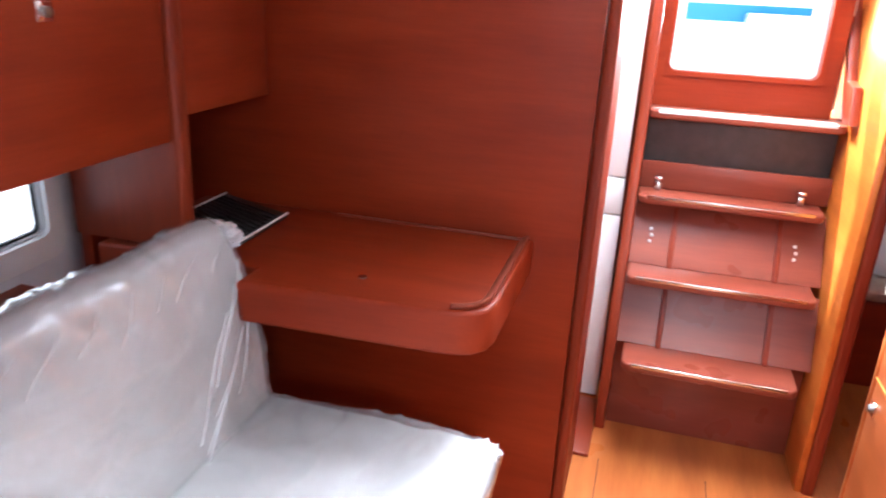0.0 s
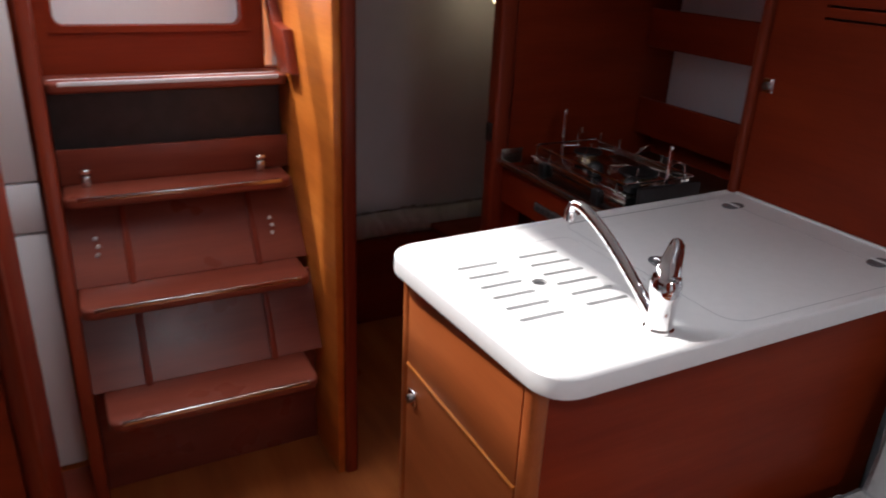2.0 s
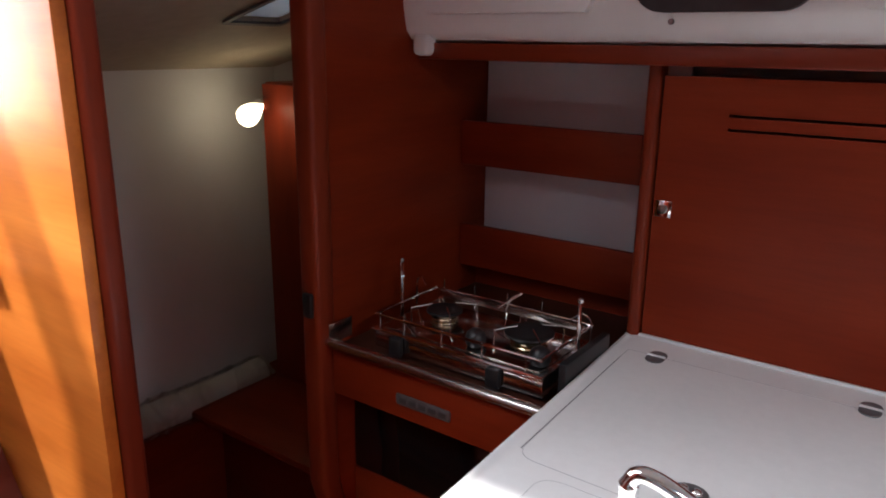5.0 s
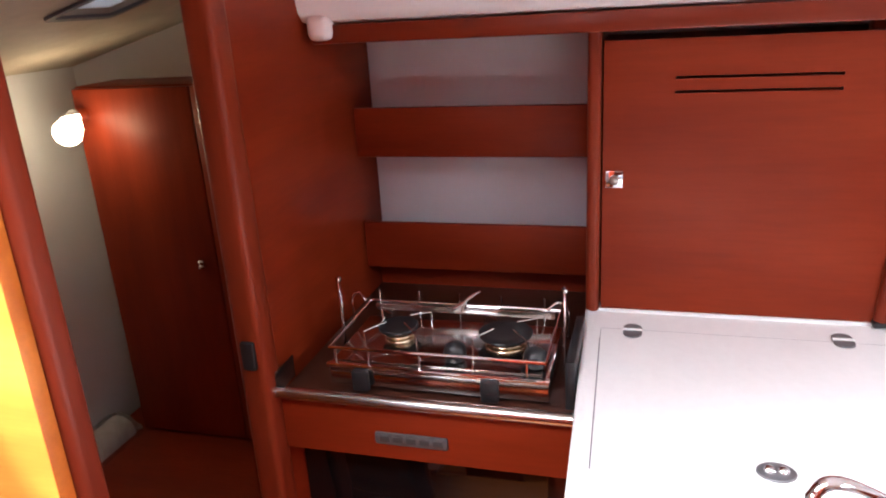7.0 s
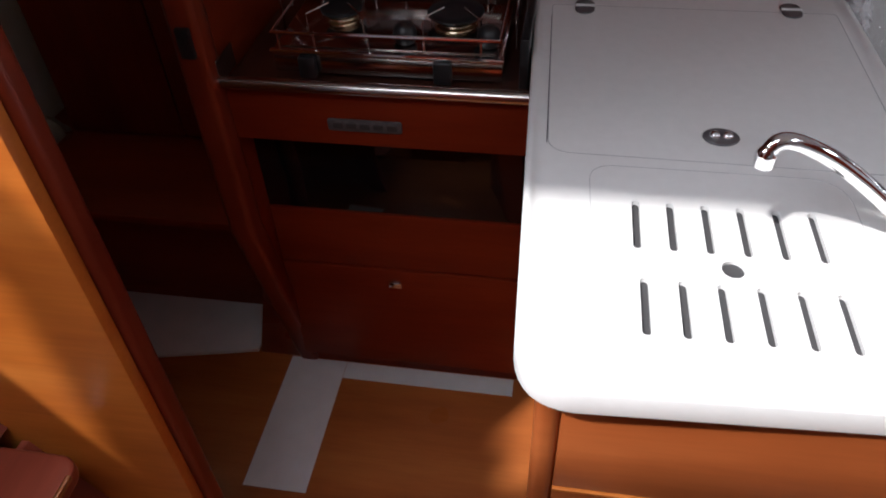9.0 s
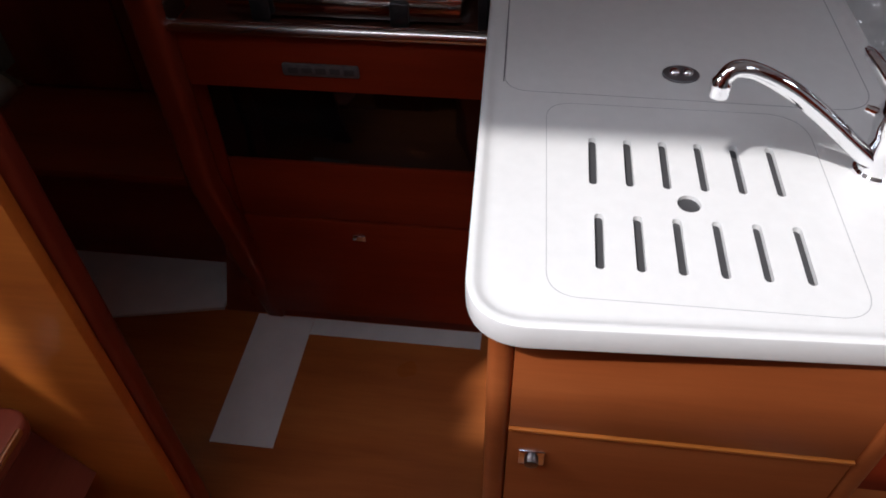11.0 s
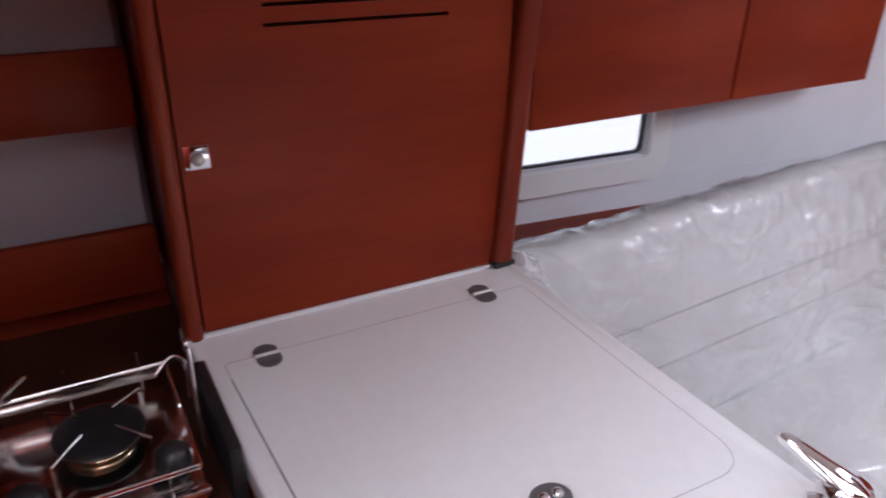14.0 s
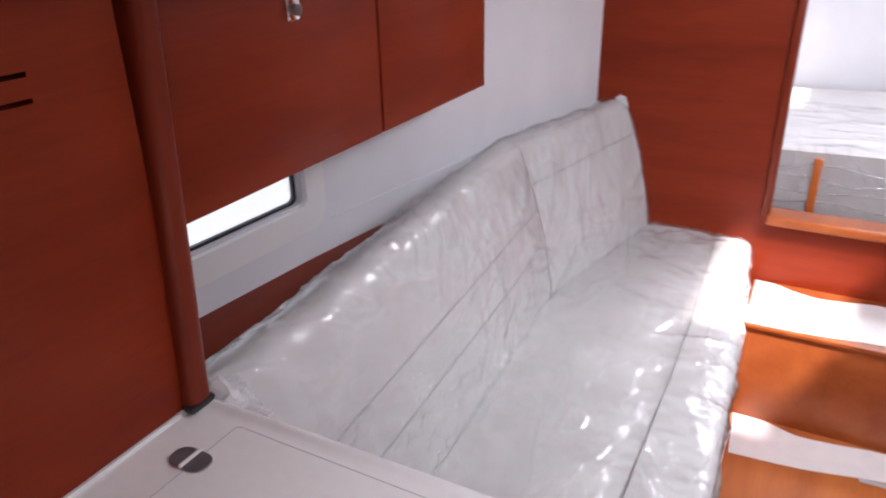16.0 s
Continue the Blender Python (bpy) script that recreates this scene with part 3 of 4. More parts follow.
for y, hx in ((1.262, 1.481), (0.918, 1.493)):
    h = part("hinge", prism(rounded(hx - 0.027, hx + 0.027, y - 0.0165, y + 0.0165, 0.016), "z", 0.8996, 0.9025, 0.001, 1), hinge_grey, worktop, "oval grey steel hinge")
    # chrome pin given plain white so that its shine is in the colour
    part("hinge_pin", tube([(hx, y - 0.0165, 0.9035), (hx, y + 0.0165, 0.9035)], 0.0025, 8), plastic_white, h)
ring = part("lid_lock", prism([(1.097 + 0.020 * math.cos(a), 1.077 + 0.024 * math.sin(a)) for a in np.linspace(0, 2 * math.pi, 24, endpoint=False)], "z", 0.8996, 0.9030, 0.001, 1), hinge_grey, worktop, "oval steel ring pull")
for dy in (-0.0085, 0.0085):
    part("lock_button", lathe([(0.0072, 0), (0.0068, 0.003), (0.0045, 0.0055), (0.001, 0.0065)], (1.097, 1.077 + dy, 0.9028), 14), chrome, ring, "bright domed button")

# tap
tap = thing("mixer_tap", 0.918, 0.885, 0.90, "chrome lever mixer tap with a long curved spout", "tap")
part("base", lathe([(0.0235, 0), (0.0235, 0.004), (0.0205, 0.007), (0.0195, 0.030), (0.0205, 0.050), (0.0235, 0.058), (0.0245, 0.064), (0.0245, 0.078), (0.021, 0.086), (0.008, 0.091)], (0.918, 0.885, 0.90), 28), chrome, tap)
part("spout", tube(arc([(0.914, 0.897, 0.918), (0.910, 0.930, 0.946), (0.904, 0.972, 0.982), (0.897, 1.014, 1.014), (0.891, 1.050, 1.034), (0.887, 1.072, 1.039), (0.885, 1.082, 1.029), (0.885, 1.083, 1.010)], 6), [0.0105 - 0.0018 * i / 36 for i in range(37)] + [0.0105] * 6, 14), chrome, tap, "long slim chrome spout")
part("side_stop", tube([(0.930, 0.905, 0.970), (0.936, 0.915, 0.971)], [0.005, 0.004], 10), chrome, tap, "small chrome limit stop")
lever_axis = [(0.908, 0.877, 0.980), (0.920, 0.886, 0.988), (0.936, 0.898, 0.998), (0.954, 0.911, 1.010), (0.966, 0.920, 1.018), (0.971, 0.924, 1.021)]
part("lever", tube(lever_axis, [0.013, 0.0205, 0.0185, 0.0150, 0.0120, 0.006], 16, flat=0.55), chrome, tap, "flat tapering chrome lever")

# cooker
cooker = thing("gas_cooker", 1.38, 1.58, 0.72, "stainless two-burner gas cooker with a dark glass oven", "cooker")
BX0, BX1 = 1.275, 1.478
part("hob", box(BX0, BX1, 1.385, 1.765, 0.862, 0.902, 0.004), steel_warm, cooker)
part("hob_lip", box(BX0 - 0.006, BX0 + 0.004, 1.383, 1.767, 0.897, 0.905, 0.002), chrome, cooker, "bright front lip of the hob")
part("hob_tray", box(BX0 + 0.012, BX1 - 0.012, 1.398, 1.752, 0.9025, 0.905, 0.001), steel_warm, cooker, "mirror-like steel spill tray")
rail_pts = [(BX0, 1.39), (BX0, 1.76), (BX1, 1.76), (BX1, 1.39)]
part("fiddle_rail", tube([(*q, 0.933) for q in rail_pts + rail_pts[:1]], 0.003, 8), chrome, cooker, "bright steel pan rail")
part("rear_rail", box(BX1 - 0.002, BX1 + 0.002, 1.40, 1.75, 0.915, 0.928, 0.001), steel, cooker, "steel rear rail")
for x, y in ((BX0, 1.42), (BX0, 1.51), (BX0, 1.60), (BX0, 1.69), (BX0, 1.75), (BX1, 1.42), (BX1, 1.50), (BX1, 1.58), (BX1, 1.66), (BX1, 1.74)):
    part("rail_post", tube([(x, y, 0.902), (x, y, 0.938 if x < 1.4 else 0.956)], 0.0017, 6), steel, cooker)
for by, k0 in ((1.475, 1.0), (1.672, 0.78)):
    burner = part("burner", lathe([(r * k0, z * 0.72) for r, z in ((0.036, 0), (0.037, 0.002), (0.036, 0.004), (0.029, 0.006), (0.029, 0.010), (0.035, 0.011), (0.036, 0.013), (0.035, 0.015), (0.028, 0.017), (0.028, 0.024), (0.020, 0.026))], (1.385, by, 0.905)), brass, cooker, "stack of thin brass burner rings")
    part("burner_cap", lathe([(0.036 * k0, 0), (0.047 * k0, 0.002), (0.048 * k0, 0.006), (0.044 * k0, 0.008), (0.030 * k0, 0.0065), (0.012, 0.0065)], (1.385, by, 0.923)), plastic_black, burner, "black enamel burner cap")
    for k in range(4):
        a = radians(45 + 90 * k)
        p0, p1 = (1.385 + 0.068 * math.cos(a), by + 0.068 * math.sin(a)), (1.385 + 0.024 * math.cos(a), by + 0.024 * math.sin(a))
        part("pan_support", tube([(*p0, 0.906), (*p0, 0.936), (*p1, 0.942)], 0.0016, 6), steel, burner)
for y in (1.412, 1.548):
    part("knob", lathe([(0.010, 0), (0.016, 0.003), (0.0195, 0.010), (0.0200, 0.018), (0.017, 0.028), (0.010, 0.034), (0.003, 0.036)], (1.312, y, 0.905)), plastic_black, cooker, "round black control knob")
for y in (1.372, 1.778):
    part("gimbal", box(1.373, 1.383, y - 0.002, y + 0.002, 0.87, 1.012, 0.0015), chrome, cooker, "thin steel gimbal bracket")
    part("gimbal_knob", lathe([(0.0035, 0), (0.0055, 0.003), (0.0055, 0.008), (0.002, 0.010)], (1.378, y, 1.011), 10), chrome, cooker)
    part("pot_clamp", tube(arc([(1.43, y, 0.905), (1.43, y, 0.955), (1.425, y + (0.015 if y < 1.5 else -0.015), 0.972), (1.415, y + (0.035 if y < 1.5 else -0.035), 0.960)], 5), 0.0024, 6), chrome, cooker)
part("pan_clip", tube(arc([(1.465, 1.575, 0.925), (1.46, 1.560, 0.955), (1.46, 1.535, 0.972), (1.462, 1.548, 0.962), (1.46, 1.590, 0.930)], 5), 0.0026, 6), chrome, cooker, "loose chrome pan clip")
for y0 in (1.466, 1.690):
    part("front_latch", box(1.262, 1.275, y0, y0 + 0.030, 0.858, 0.896, 0.004), plastic_black, cooker, "black latch on the cooker front")
part("side_shield", box(1.28, 1.46, 1.345, 1.360, 0.80, 0.935, 0.003), plastic_black, cooker, "black side shield")

niche = thing("cooker_niche", 1.45, 1.6, 0, "mahogany galley unit round the cooker", "cabinet")
part("upper_rail", box(1.232, 1.252, 1.336, 1.842, 0.752, 0.850, 0.003), wood_y, niche)
plate = part("vent_plate", box(1.226, 1.232, 1.545, 1.672, 0.783, 0.806, 0.004), plate_grey, niche, "grey maker's plate")
for i in range(5):
    part("plate_bar", box(1.2252, 1.2262, 1.553 + i * 0.023, 1.570 + i * 0.023, 0.789 + 0.0015 * (i % 2), 0.800, 0.0004), plate_ink, plate)
part("oven_door", box(1.300, 1.322, 1.345, 1.850, 0.545, 0.748, 0.003), oven_glass, niche, "black glass oven front")
part("drawer_top_rail", box(1.298, 1.322, 1.336, 1.850, 0.396, 0.542, 0.003), wood_y, niche)
drawer = part("drawer", box(1.296, 1.322, 1.342, 1.850, 0.085, 0.390, 0.003), wood_y, niche, "mahogany drawer front")
part("drawer_latch", box(1.287, 1.296, 1.590, 1.618, 0.347, 0.362, 0.002), chrome, drawer, "small chrome latch")
part("plinth", box(1.345, 1.365, 1.336, 1.89, 0.0, 0.083, 0.001), wood_y, niche)
part("floor_of_niche", box(1.25, 1.88, 1.336, 1.85, 0.835, 0.850, 0.002), niche_shade_brown, niche, "shelf under the cooker, recess shade put into its brown")
part("back_board", box(1.770, 1.79, 1.34, 1.85, 0.60, 0.915, 0.002), wood_y, niche)
part("side_cheek", box(1.30, 1.70, 1.334, 1.342, 0.10, 0.852, 0.001), wood_x, niche)

bar = thing("grab_bar", 1.222, 1.59, 0.86, "polished steel grab bar in front of the cooker", "grab bar")
part("bar", tube([(1.222, 1.336, 0.868), (1.222, 1.842, 0.868)], 0.011, 14), steel, bar)
part("bracket", box(1.222, 1.29, 1.840, 1.8425, 0.862, 0.905, 0.001), steel, bar, "steel end bracket")

rack = thing("galley_shelves", 1.79, 1.6, 0.9, "open galley shelves with mahogany fiddles before a white lining", "shelf")
for z0, z1 in ((0.918, 1.024), (1.170, 1.275)):
    part("fiddle", box(1.694, 1.710, 1.352, 1.851, z0, z1, 0.004), wood_y, rack, "mahogany fiddle board")
    part("shelf_board", box(1.711, 1.804, 1.352, 1.851, z0 + 0.004, z0 + 0.018, 0.001), wood_y, rack)
part("upper_board", box(1.60, 1.90, 1.352, 1.851, 1.415, 1.432, 0.002), wood_y, rack)
part("white_back", box(1.805, 1.812, 1.352, 1.850, 0.90, 1.414, 0.001), liner_white, rack, "white lining behind the shelves")

# dish locker behind the worktop
locker = thing("galley_locker", 1.72, 1.09, 0.905, "tall mahogany locker with a vented flat door", "locker")
part("body", box(1.588, 1.88, 0.842, 1.336, 0.905, 1.392, 0.002), wood_y, locker)


def leaning(bm, slope):
    for v in bm.verts:
        v.co.y += (v.co.z - 0.9) * slope
    return bm


def slit_door():
    holes = [(0.948, 1.205, 1.3095, 1.3145), (0.948, 1.205, 1.3335, 1.3385)]
    bm = slab(0.843, 1.324, 0.906, 1.400, 1.566, 1.586, holes)
    for v in bm.verts:
        v.co = (v.co.z, v.co.x, v.co.y)
    return bm


door = part("door", slit_door(), wood_y, locker, "flat mahogany door with two air slits")
latch(door, 1.566, 1.304, 1.159, "-x")
# black sheet added as the shade seen through the slits
part("slit_shade", box(1.5865, 1.5875, 0.92, 1.23, 1.295, 1.355, 0), joint_shade_dark, locker)
part("edge_post", leaning(prism(rounded(1.550, 1.602, 0.822, 0.858, 0.012), "z", 0.903, 1.452), -0.055), wood_trim, locker, "rounded mahogany edge post")
part("edge_post", prism(rounded(1.552, 1.600, 1.328, 1.352, 0.010), "z", 0.903, 1.452), wood_trim, locker, "rounded mahogany edge post")
part("base_trim", box(1.562, 1.567, 0.85, 1.33, 0.899, 0.9055, 0.001), plastic_white, locker, "thin white sealant line")
solid("trim_fascia", box(1.508, 1.532, -1.02, 1.84, 1.418, 1.4515, 0.004), wood_trim_y, "dark mahogany fascia under the coachroof", "fascia", "structure")
port = thing("coach_port", 1.46, 1.2, 1.5, "black framed opening port in the coachroof side", "window")
for nm, r0, r1, z0, z1, dx, mt in (("port_frame", 0.05, 0.03, 1.503, 1.70, 0.010, plastic_black), ):
    part(nm, frame_ring(rounded(1.075, 1.355, z0, z1, r0), rounded(1.105, 1.325, z0 + 0.028, z1 - 0.028, r1), "x", 1.462, 1.482), mt, port, "black port frame")
part("pane", box(1.472, 1.476, 1.10, 1.33, 1.52, 1.685, 0.0), glass, port, "clear pane")
for y in (1.188, 1.282):
    lv = part("dog_lever", box(1.446, 1.464, y - 0.024, y + 0.024, 1.527, 1.541, 0.004), plastic_black, port, "black closing lever")
    part("dog_knob", disc((1.450, y + (0.022 if y > 1.2 else -0.022), 1.535), "x", 0.012, 0.02), plastic_black, lv)
for y in (1.290,):
    part("screw", disc((1.474, y, 1.489), "x", 0.005, 0.006), steel_dark, port)

port2 = thing("coach_light", 1.47, 0.80, 1.5, "fixed white-rimmed light in the coachroof side", "window")
part("light_rim", frame_ring(rounded(0.66, 1.042, 1.505, 1.69, 0.035), rounded(0.676, 1.027, 1.522, 1.672, 0.026), "x", 1.452, 1.482), plastic_white, port2, "white rim")
part("pane", box(1.472, 1.476, 0.668, 1.034, 1.513, 1.652, 0), glass, port2, "clear pane")
emboss = prism([(1.80, 1.545), (1.80, 1.600), (1.40, 1.600), (1.40, 1.545), (1.425, 1.530), (1.44, 1.505), (1.785, 1.505)], "x", 1.464, 1.484, 0.004, 2)
solid("trim_coach_panel", emboss, gelcoat, "shallow raised panel in the white coachroof moulding", "moulding", "structure")

solid("trim_coach_lip", box(1.488, 1.528, 1.796, 1.841, 1.424, 1.470, 0.014, 4), gelcoat, "rounded white end of the coachroof moulding", "moulding", "structure")

# film strips on the galley floor
tape = thing("floor_film", 1.2, 1.8, 0.0, "white protective film strip taped to the cabin sole", "film")
part("strip", box(1.292, 1.342, 1.345, 1.767, 0.0008, 0.0022, 0), paper_white, tape)
part("strip", box(0.978, 1.342, 1.768, 1.912, 0.0008, 0.0024, 0), paper_white, tape)

# ---- companionway ladder ----
ladder = thing("companionway_ladder", 0.41, 1.95, 0, "dark mahogany companionway ladder with bright-edged treads", "ladder")
TREADS = ((1.767, 1.925, 0.350, 0.155, 0.668), (1.905, 2.05, 0.585, 0.132, 0.694), (2.075, 2.20, 0.807, 0.132, 0.700), (2.143, 2.262, 1.076, 0.130, 0.7205))
for y0, y1, z, x0, x1 in TREADS:
    tr = part("tread", prism(rounded(x0, x1, y0, y1, (0.004, 0.004, 0.03, 0.03)), "z", z - 0.028, z, 0.007, 3), wood_trim_x, ladder)
    part("nosing", box(x0 + 0.03, x1 - 0.03, y0 - 0.001, y0 + 0.006, z - 0.010, z + 0.0015, 0.002), plastic_white if z > 1 else steel, tr, "pale strip along the front edge of the tread")
    if z > 1:
        part("tread_strip", box(x0 + 0.01, x1 - 0.03, y0 + 0.040, y0 + 0.046, z, z + 0.0015, 0.0005), plastic_white, tr, "pale strip let into the tread")
part("stringer", prism([(1.93, 0.0), (2.10, 0.0), (2.27, 1.0), (2.268, 1.94), (2.225, 1.94), (2.10, 1.0), (1.99, 0.62), (1.89, 0.33)], "x", 0.098, 0.130, 0.004, 2), wood_trim, ladder, "dark mahogany side")
for (ya, za), (yb, zb) in (((1.915, 0.352), (2.015, 0.556)), ((2.035, 0.587), (2.165, 0.778))):
    part("riser", prism([(ya, za), (ya + 0.012, za), (yb + 0.012, zb), (yb, zb)], "x", 0.131, 0.7205), wood_trim_x, ladder)
    for x in (0.262, 0.585):
        part("batten", prism([(ya - 0.012, za), (ya, za), (yb, zb), (yb - 0.012, zb)], "x", x - 0.008, x + 0.008, 0.002), wood_trim, ladder)
part("riser", box(0.131, 0.7205, 2.19, 2.205, 0.808, 0.900, 0.003), wood_trim_x, ladder)
part("recess_panel", box(0.131, 0.7205, 2.255, 2.266, 0.80, 1.046, 0.002), recess_grey, ladder, "dark grey panel behind the top tread")
part("kick_board", box(0.131, 0.7205, 1.985, 2.0, 0.0, 0.322, 0.003), wood_trim_x, ladder)
for x in (0.19, 0.635):
    peg = part("peg", box(x - 0.0115, x + 0.0115, 2.160, 2.180, 0.806, 0.838, 0.004), steel, ladder, "bright steel catch block")
    part("peg_cap", box(x - 0.0135, x + 0.0135, 2.157, 2.183, 0.842, 0.856, 0.005), chrome, peg)
    part("peg_neck", disc((x, 2.170, 0.840), "z", 0.008, 0.006), steel_dark, peg)
    for k in range(3):
        part("screw", disc((x + 0.004 * (k % 2), 2.075 + 0.012 * k, 0.655 + 0.018 * k), "y", 0.0055, 0.006, 10), plastic_white, ladder)

rail = thing("handrail", 0.70, 2.25, 1.08, "dark wooden handrail on the companionway side panel", "handrail")
part("rail", prism([(2.048, 1.092), (2.135, 1.083), (2.20, 1.150), (2.262, 1.235), (2.400, 1.465), (2.470, 1.60), (2.437, 1.61), (2.368, 1.475), (2.232, 1.262), (2.185, 1.208), (2.095, 1.198)], "x", 0.692, 0.7216, 0.007, 2), wood_trim_y, rail)

# ---- quarter cabin ----
qlock = thing("quarter_locker", 1.82, 2.27, 0.40, "mahogany two-door locker in the quarter cabin", "locker")
part("body", box(1.716, 1.90, 1.90, 2.565, 0.405, 1.335, 0.003), wood_z, qlock)
for y0, y1, ky in ((1.905, 2.243, 2.206), (2.247, 2.562, 2.282)):
    d = part("door", box(1.700, 1.715, y0, y1, 0.41, 1.33, 0.002), wood_z, qlock)
    part("knob", lathe([(0.010, 0), (0.010, 0.004), (0.006, 0.008), (0.010, 0.016), (0.006, 0.02)], (1.69, ky, 0.898)), chrome, d, "small round chrome knob")
qseat = thing("berth_bench", 1.6, 2.3, 0, "mahogany bench in the quarter cabin", "bench")
part("bench_top", box(1.385, 1.90, 1.89, 2.66, 0.380, 0.402, 0.004), wood_y, qseat)
part("bench_front", box(1.50, 1.52, 1.89, 2.66, 0.0, 0.378, 0.002), wood_y, qseat)
berth = thing("quarter_berth", 1.2, 2.85, 0, "dark berth front in the quarter cabin", "berth")
part("berth_front", box(0.744, 1.69, 2.60, 2.67, 0.0, 0.36, 0.003), wood_x, berth)
part("berth_base", box(0.744, 1.69, 2.672, 3.15, 0.335, 0.358, 0.002), wood_x, berth)
solid("quarter_step", prism([(1.28, 2.31), (1.345, 2.005), (1.498, 2.005), (1.498, 2.58), (1.28, 2.58)], "z", 0.0, 0.012, 0.002), paper_white, "white protective film on the quarter cabin floor", "film")
qmat = thing("quarter_mattress", 1.2, 2.62, 0.36, "rolled edge of a plastic-wrapped mattress in the quarter cabin", "mattress")
part("mattress_edge", tube(arc([(0.76, 2.62, 0.405), (1.0, 2.622, 0.40), (1.25, 2.618, 0.41), (1.5, 2.622, 0.402), (1.68, 2.62, 0.41)], 8), 0.045, 14), cushion_wrap, qmat)
part("plastic_wrap", wrap_over(tube([(0.76 + 0.0115 * i, 2.62, 0.405) for i in range(81)], 0.047, 28), 15.0, 0.016), wrap_film, qmat, "clear crinkled plastic wrap")
lamp = thing("reading_lamp", 1.69, 2.54, 1.26, "small lit reading lamp with a warm white shade", "lamp")
part("shade", tube([(1.668, 2.535, 1.268), (1.640, 2.52, 1.262), (1.605, 2.50, 1.256), (1.575, 2.482, 1.250)], [0.009, 0.018, 0.028, 0.031], 14), lamp_glow, lamp)
part("mount", disc((1.685, 2.543, 1.270), "x", 0.020, 0.030), chrome, lamp)

skylight_pane = thing("deck_light", 1.42, 2.16, 1.49, "small bright deck light in the quarter cabin head lining", "deck light")


def on_lining(pts, drop, thick):
    bm = prism(pts, "z", 0.0, thick)
    for v in bm.verts:
        v.co.z += 1.60 - (v.co.y - 1.87) * 0.2824 - drop
    return bm


dx0, dx1, dy0, dy1 = DECK_LIGHT
part("pane", on_lining([(dx0, dy0), (dx1, dy0), (dx1, dy1), (dx0, dy1)], -0.010, 0.004), frosted, skylight_pane, "daylit frosted pane")
rim = frame_ring(rounded(dx0 - 0.015, dx1 + 0.015, dy0 - 0.015, dy1 + 0.015, 0.02), rounded(dx0, dx1, dy0, dy1, 0.012), "z", 0.0, 0.006)
for v in rim.verts:
    v.co.z += 1.60 - (v.co.y - 1.87) * 0.2824 - 0.0065
part("rim", rim, seal_grey, skylight_pane, "grey rim")

# ---- chart table corner ----
nav = thing("chart_table", -0.5, 1.1, 0.74, "glossy red mahogany chart table with a rounded corner", "table")
table_plan = [(-0.092, 1.35), (-1.0, 1.35), (-1.0, 0.932), (-0.606, 0.932), (-0.606, 0.858), (-0.190, 0.874), (-0.155, 0.878), (-0.124, 0.890), (-0.101, 0.916), (-0.093, 0.955)]
part("tabletop", prism(table_plan, "z", 0.763, 0.856, 0.010, 4), wood_x, nav)
part("lid_edge", box(-0.60, -0.11, 1.325, 1.334, 0.856, 0.862, 0.002), wood_trim_x, nav)
part("lid_latch", disc((-0.38, 0.967, 0.857), "z", 0.010, 0.004), chrome, nav, "small round chrome lid latch")
fiddle_line = arc([(-0.112, 1.33, 0.858), (-0.112, 1.1, 0.858), (-0.113, 0.965, 0.858), (-0.124, 0.925, 0.858), (-0.150, 0.902, 0.858), (-0.172, 0.896, 0.858)], 6)
part("side_fiddle", tube(fiddle_line, 0.015, 12, flat=0.42), wood_trim_x, nav, "broad rounded fiddle ending short of the front")
part("knee_bracket", box(-0.585, -0.555, 0.93, 0.99, 0.725, 0.764, 0.006), steel_dark, nav, "small bracket under the table")
vent = thing("vent_grille", -0.80, 1.2, 0.856, "black slotted ventilation grille on the chart table", "grille")
part("grille_frame", prism([(-0.935, 1.135), (-0.700, 1.012), (-0.703, 1.255), (-0.935, 1.348)], "z", 0.857, 0.868, 0.003), plastic_black, vent)
for i in range(9):
    f = (i + 0.7) / 10
    a, b = Vector((-0.922, 1.15, 0)).lerp(Vector((-0.922, 1.335, 0)), f), Vector((-0.714, 1.04, 0)).lerp(Vector((-0.716, 1.245, 0)), f)
    part("slat", tube([(a.x, a.y, 0.870), (b.x, b.y, 0.870)], 0.004, 6), plastic_black, vent)

part("trim_strip", tube([(-0.935, 1.135, 0.869), (-0.935, 1.346, 0.869)], 0.0032, 6), plastic_white, vent, "bright edge strip")
part("trim_strip", tube([(-0.700, 1.012, 0.869), (-0.703, 1.255, 0.869)], 0.0032, 6), plastic_white, vent, "bright edge strip")

